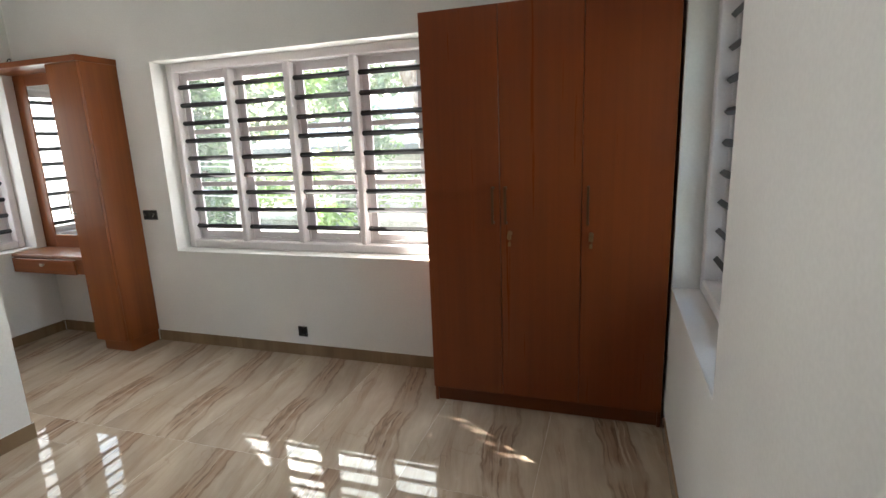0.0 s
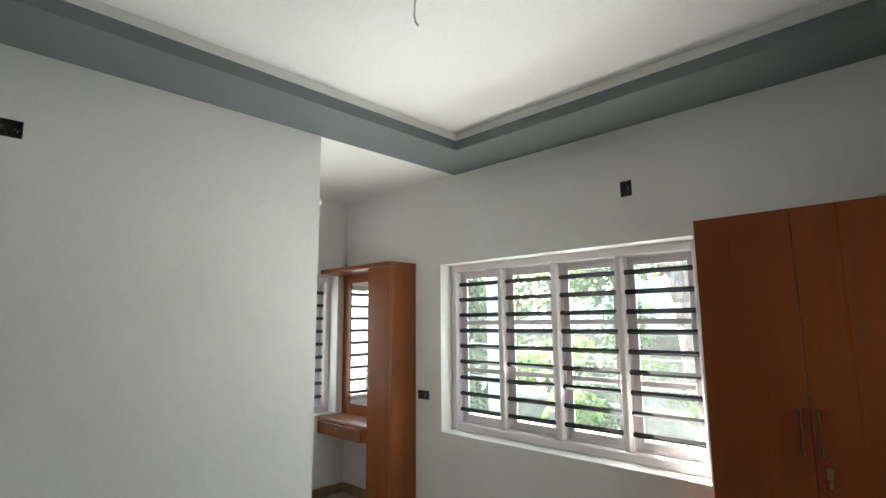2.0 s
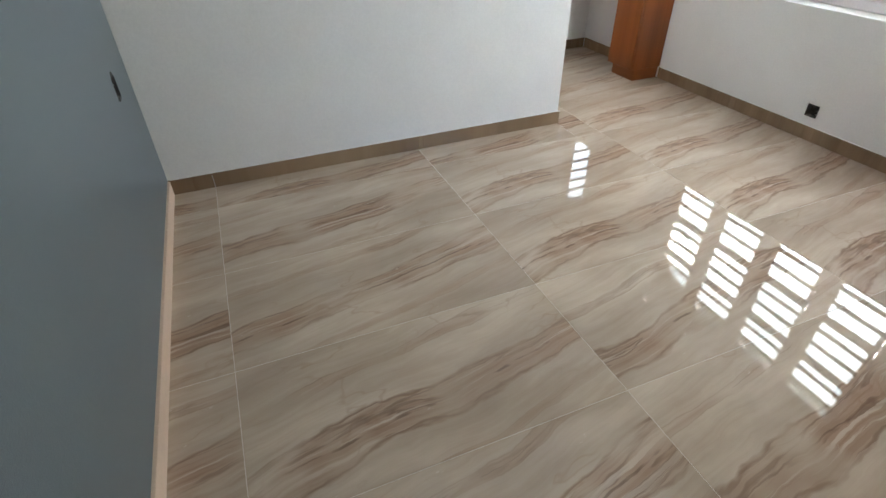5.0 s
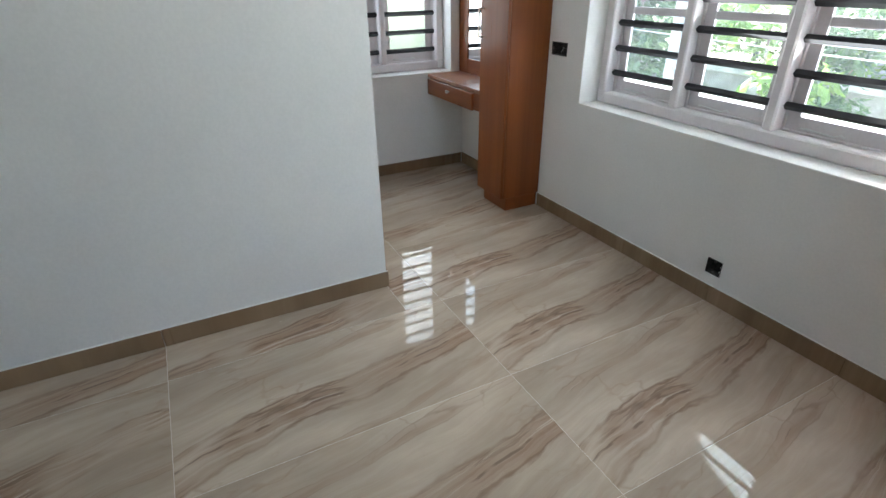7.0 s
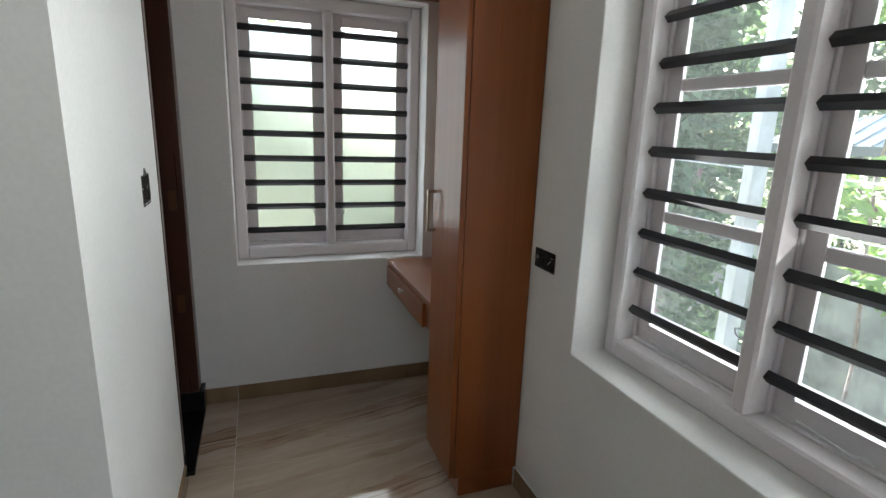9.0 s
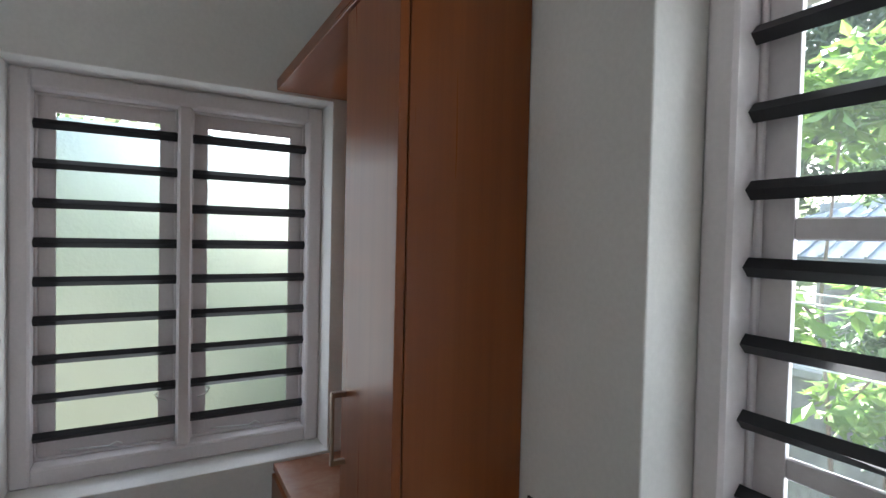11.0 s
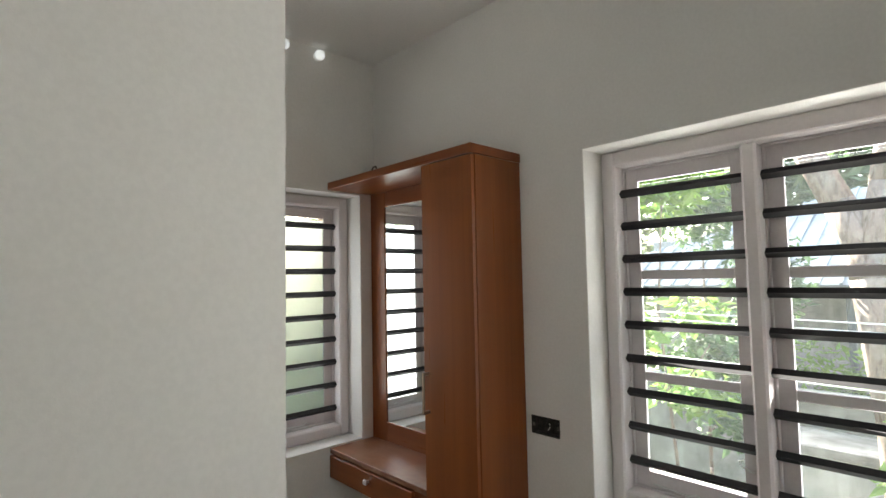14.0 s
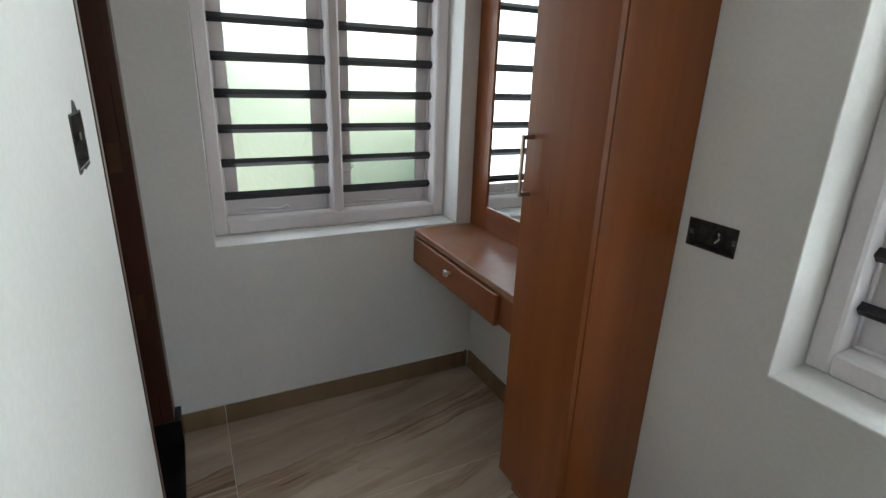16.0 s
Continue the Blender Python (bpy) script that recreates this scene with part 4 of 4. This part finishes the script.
# out of view; added to block the sun from the west window
tree("unseen tall tree added to keep sun off the frosted window", (-10.4, 6.5, ZG), [(-10.4, 6.5, ZG), (-10.4, 6.4, 1.0), (-10.3, 6.4, 5.0), (-10.3, 6.4, 8.0)], [0.35, 0.28, 0.18, 0.05],
     [([(-10.4, 6.4, 2.0), (-9.2, 5.2, 4.5)], [0.12, 0.03]), ([(-10.35, 6.4, 3.0), (-11.6, 7.2, 5.5)], [0.12, 0.03])],
     [(-10.3, 6.2, 5.6, 2.2, 1.9, 1.7), (-10.1, 5.4, 7.2, 2.0, 1.8, 1.6), (-10.6, 6.6, 8.4, 2.0, 1.8, 1.4), (-9.8, 5.0, 4.4, 1.5, 1.4, 1.0)], 9000, 0.26, LEAF, 31)

# undergrowth and far woods
def undergrowth(name, label, clumps, count, size, mat, seed):
    me = leaf_cloud(random.Random(seed), clumps, count, size, up=-0.3)
    me.materials.append(mat)
    tagged(new(name, me), label, "plants", kind="stuff")


rng = random.Random(21)
undergrowth("undergrowth", "low green weeds and shrubs by the wall", [(x, 8.6 + rng.uniform(-0.4, 0.4), ZG + 0.5, 0.9, 0.5, rng.uniform(0.5, 1.1)) for x in np.arange(-9, 4, 1.1)], 5200, 0.17, LEAF_YOUNG, 22)
undergrowth("far_woods", "distant mixed green woods", [(x + rng.uniform(-1, 1), 19 + rng.uniform(-2.5, 4), rng.uniform(0.0, 12.5), 2.8, 2.0, rng.uniform(2.0, 3.4)) for x in np.arange(-36, 22, 0.55)], 98000, 0.5, LEAF_HAZED, 23)
undergrowth("far_woods", "distant mixed green woods", [(-13 + rng.uniform(-3, 2), y, rng.uniform(-2, 3.0), 2.2, 2.2, rng.uniform(2.0, 3.4)) for y in np.arange(-8, 14, 2.2)], 9000, 0.4, LEAF_HAZED, 24)
undergrowth("far_woods", "distant mixed green woods", [(10 + rng.uniform(-2, 3), y, rng.uniform(-1, 3.0), 2.2, 2.2, rng.uniform(2.0, 3.4)) for y in np.arange(-8, 16, 2.2)], 7000, 0.4, LEAF_HAZED, 25)

undergrowth("undergrowth", "pale green bushes leaning over the boundary wall", [(x, 10.0, rng.uniform(0.05, 0.65), 0.55, 0.15, rng.uniform(0.35, 0.6)) for x in np.arange(-7.5, 2.0, 0.7)], 4200, 0.15, LEAF_YOUNG, 41)

# boundary wall with a coping and a small whitewashed hut
wall_out = thing("boundary_wall", (-3, 9.7, ZG), "stained grey-white boundary wall with a coping", "wall", kind="structure")
box("wall", (-16, 8, 9.6, 9.8, ZG, -0.12), CONCRETE, wall_out, "", 0.01)
box("coping", (-16, 8, 9.54, 9.86, -0.12, 0.0), WHITEWASH, wall_out, "", 0.015)
hut = thing("hut", (-3.0, 8.9, ZG), "small whitewashed hut below the trees", "hut")
box("wall", (-3.9, -1.1, 8.75, 9.5, ZG, -0.55), WHITEWASH, hut, "", 0.01)
box("roof", (-4.0, -1.0, 8.65, 9.53, -0.55, -0.44), CONCRETE, hut, "flat grey slab roof", 0.01)
box("door", (-2.0, -1.45, 8.72, 8.76, ZG, -0.8), WOOD_DARK, hut, "brown plank door", 0.004)

# hipped sheet-metal shed roof on posts
shed = thing("shed", (-2, 12, ZG), "open shed with a hipped ribbed metal roof on posts", "shed")
eave, ridge = 1.42, 3.25
A, B, C, D = Vector((-8.2, 10.2, eave)), Vector((4.5, 10.2, eave)), Vector((-3.6, 14.2, ridge)), Vector((4.5, 14.2, ridge))


def sheet(corners, spacing, name):
    """A ribbed sheet over a triangle or quad whose first edge is the eave; the ribs run up the slope."""
    bm = bmesh.new()
    a, b = corners[0], corners[1]
    e = (b - a).normalized()
    n = (b - a).cross(corners[2] - a).normalized()
    if n.z < 0:
        n = -n
    up = n.cross(e)
    if up.z < 0:
        up = -up
    low = [bm.verts.new(c) for c in corners]
    bm.faces.new(low)
    poly = [((c - a).dot(e), (c - a).dot(up)) for c in corners]
    u = spacing
    while u < (b - a).length:
        top = 0.0
        for (u0, v0), (u1, v1) in zip(poly, poly[1:] + poly[:1]):
            if (u0 - u) * (u1 - u) < 0:
                top = max(top, v0 + (v1 - v0) * (u - u0) / (u1 - u0))
        if top > 0.05:
            p, q = a + e * u + n * 0.012, a + e * u + up * top + n * 0.012
            add_rod(bm, p, q, 0.028, 4, turn=math.pi / 4)
        u += spacing
    part(name, bm, ROOF_METAL, shed, "pale blue-grey ribbed roof sheet")


sheet([A, B, D, C], 0.26, "roof")
sheet([Vector((-8.2, 18.2, eave)), A, C], 0.26, "roof")
box("fascia", (-8.2, 4.5, 10.2, 10.24, eave - 0.14, eave + 0.0), POST_METAL, shed, "", 0.004)
for x in (-6.65, -3.2, 0.6, 3.8):
    bm = bmesh.new()
    add_rod(bm, (x, 10.4, ZG), (x, 10.4, eave), 0.05, 10)
    part("post", bm, POST_METAL, shed)
box("back_wall", (-7.6, 4.4, 14.0, 14.15, ZG, eave + 1.0), WHITEWASH, shed, "", 0.01)

# utility pole and wires
pole = thing("utility_pole", (-4.4, 5.6, ZG), "slim white concrete utility pole", "utility pole")
bm = bmesh.new()
add_rod(bm, (-4.4, 5.6, ZG), (-4.4, 5.6, 3.2), 0.088, 4, 0.078, turn=0.5)
part("pole", bm, WHITEWASH, pole)
wires = thing("overhead_wires", (-2, 6.2, 0.9), "thin pale overhead wires sagging past the trees", "cable")
for y, z, sag in ((6.1, 1.32, 0.10), (6.15, 1.25, 0.10), (6.2, 0.92, 0.12), (6.25, 0.84, 0.13)):
    bm = bmesh.new()
    add_path(bm, [(x, y + (x + 2) * 0.02, z + (x + 2) * -0.02 - sag * (1 - ((x + 2) / 9) ** 2)) for x in np.linspace(-11, 7, 13)], 0.007, 5)
    part("wire", bm, WIRE, wires, "", True)

# ---- floor tiles ----
lay_tiles()
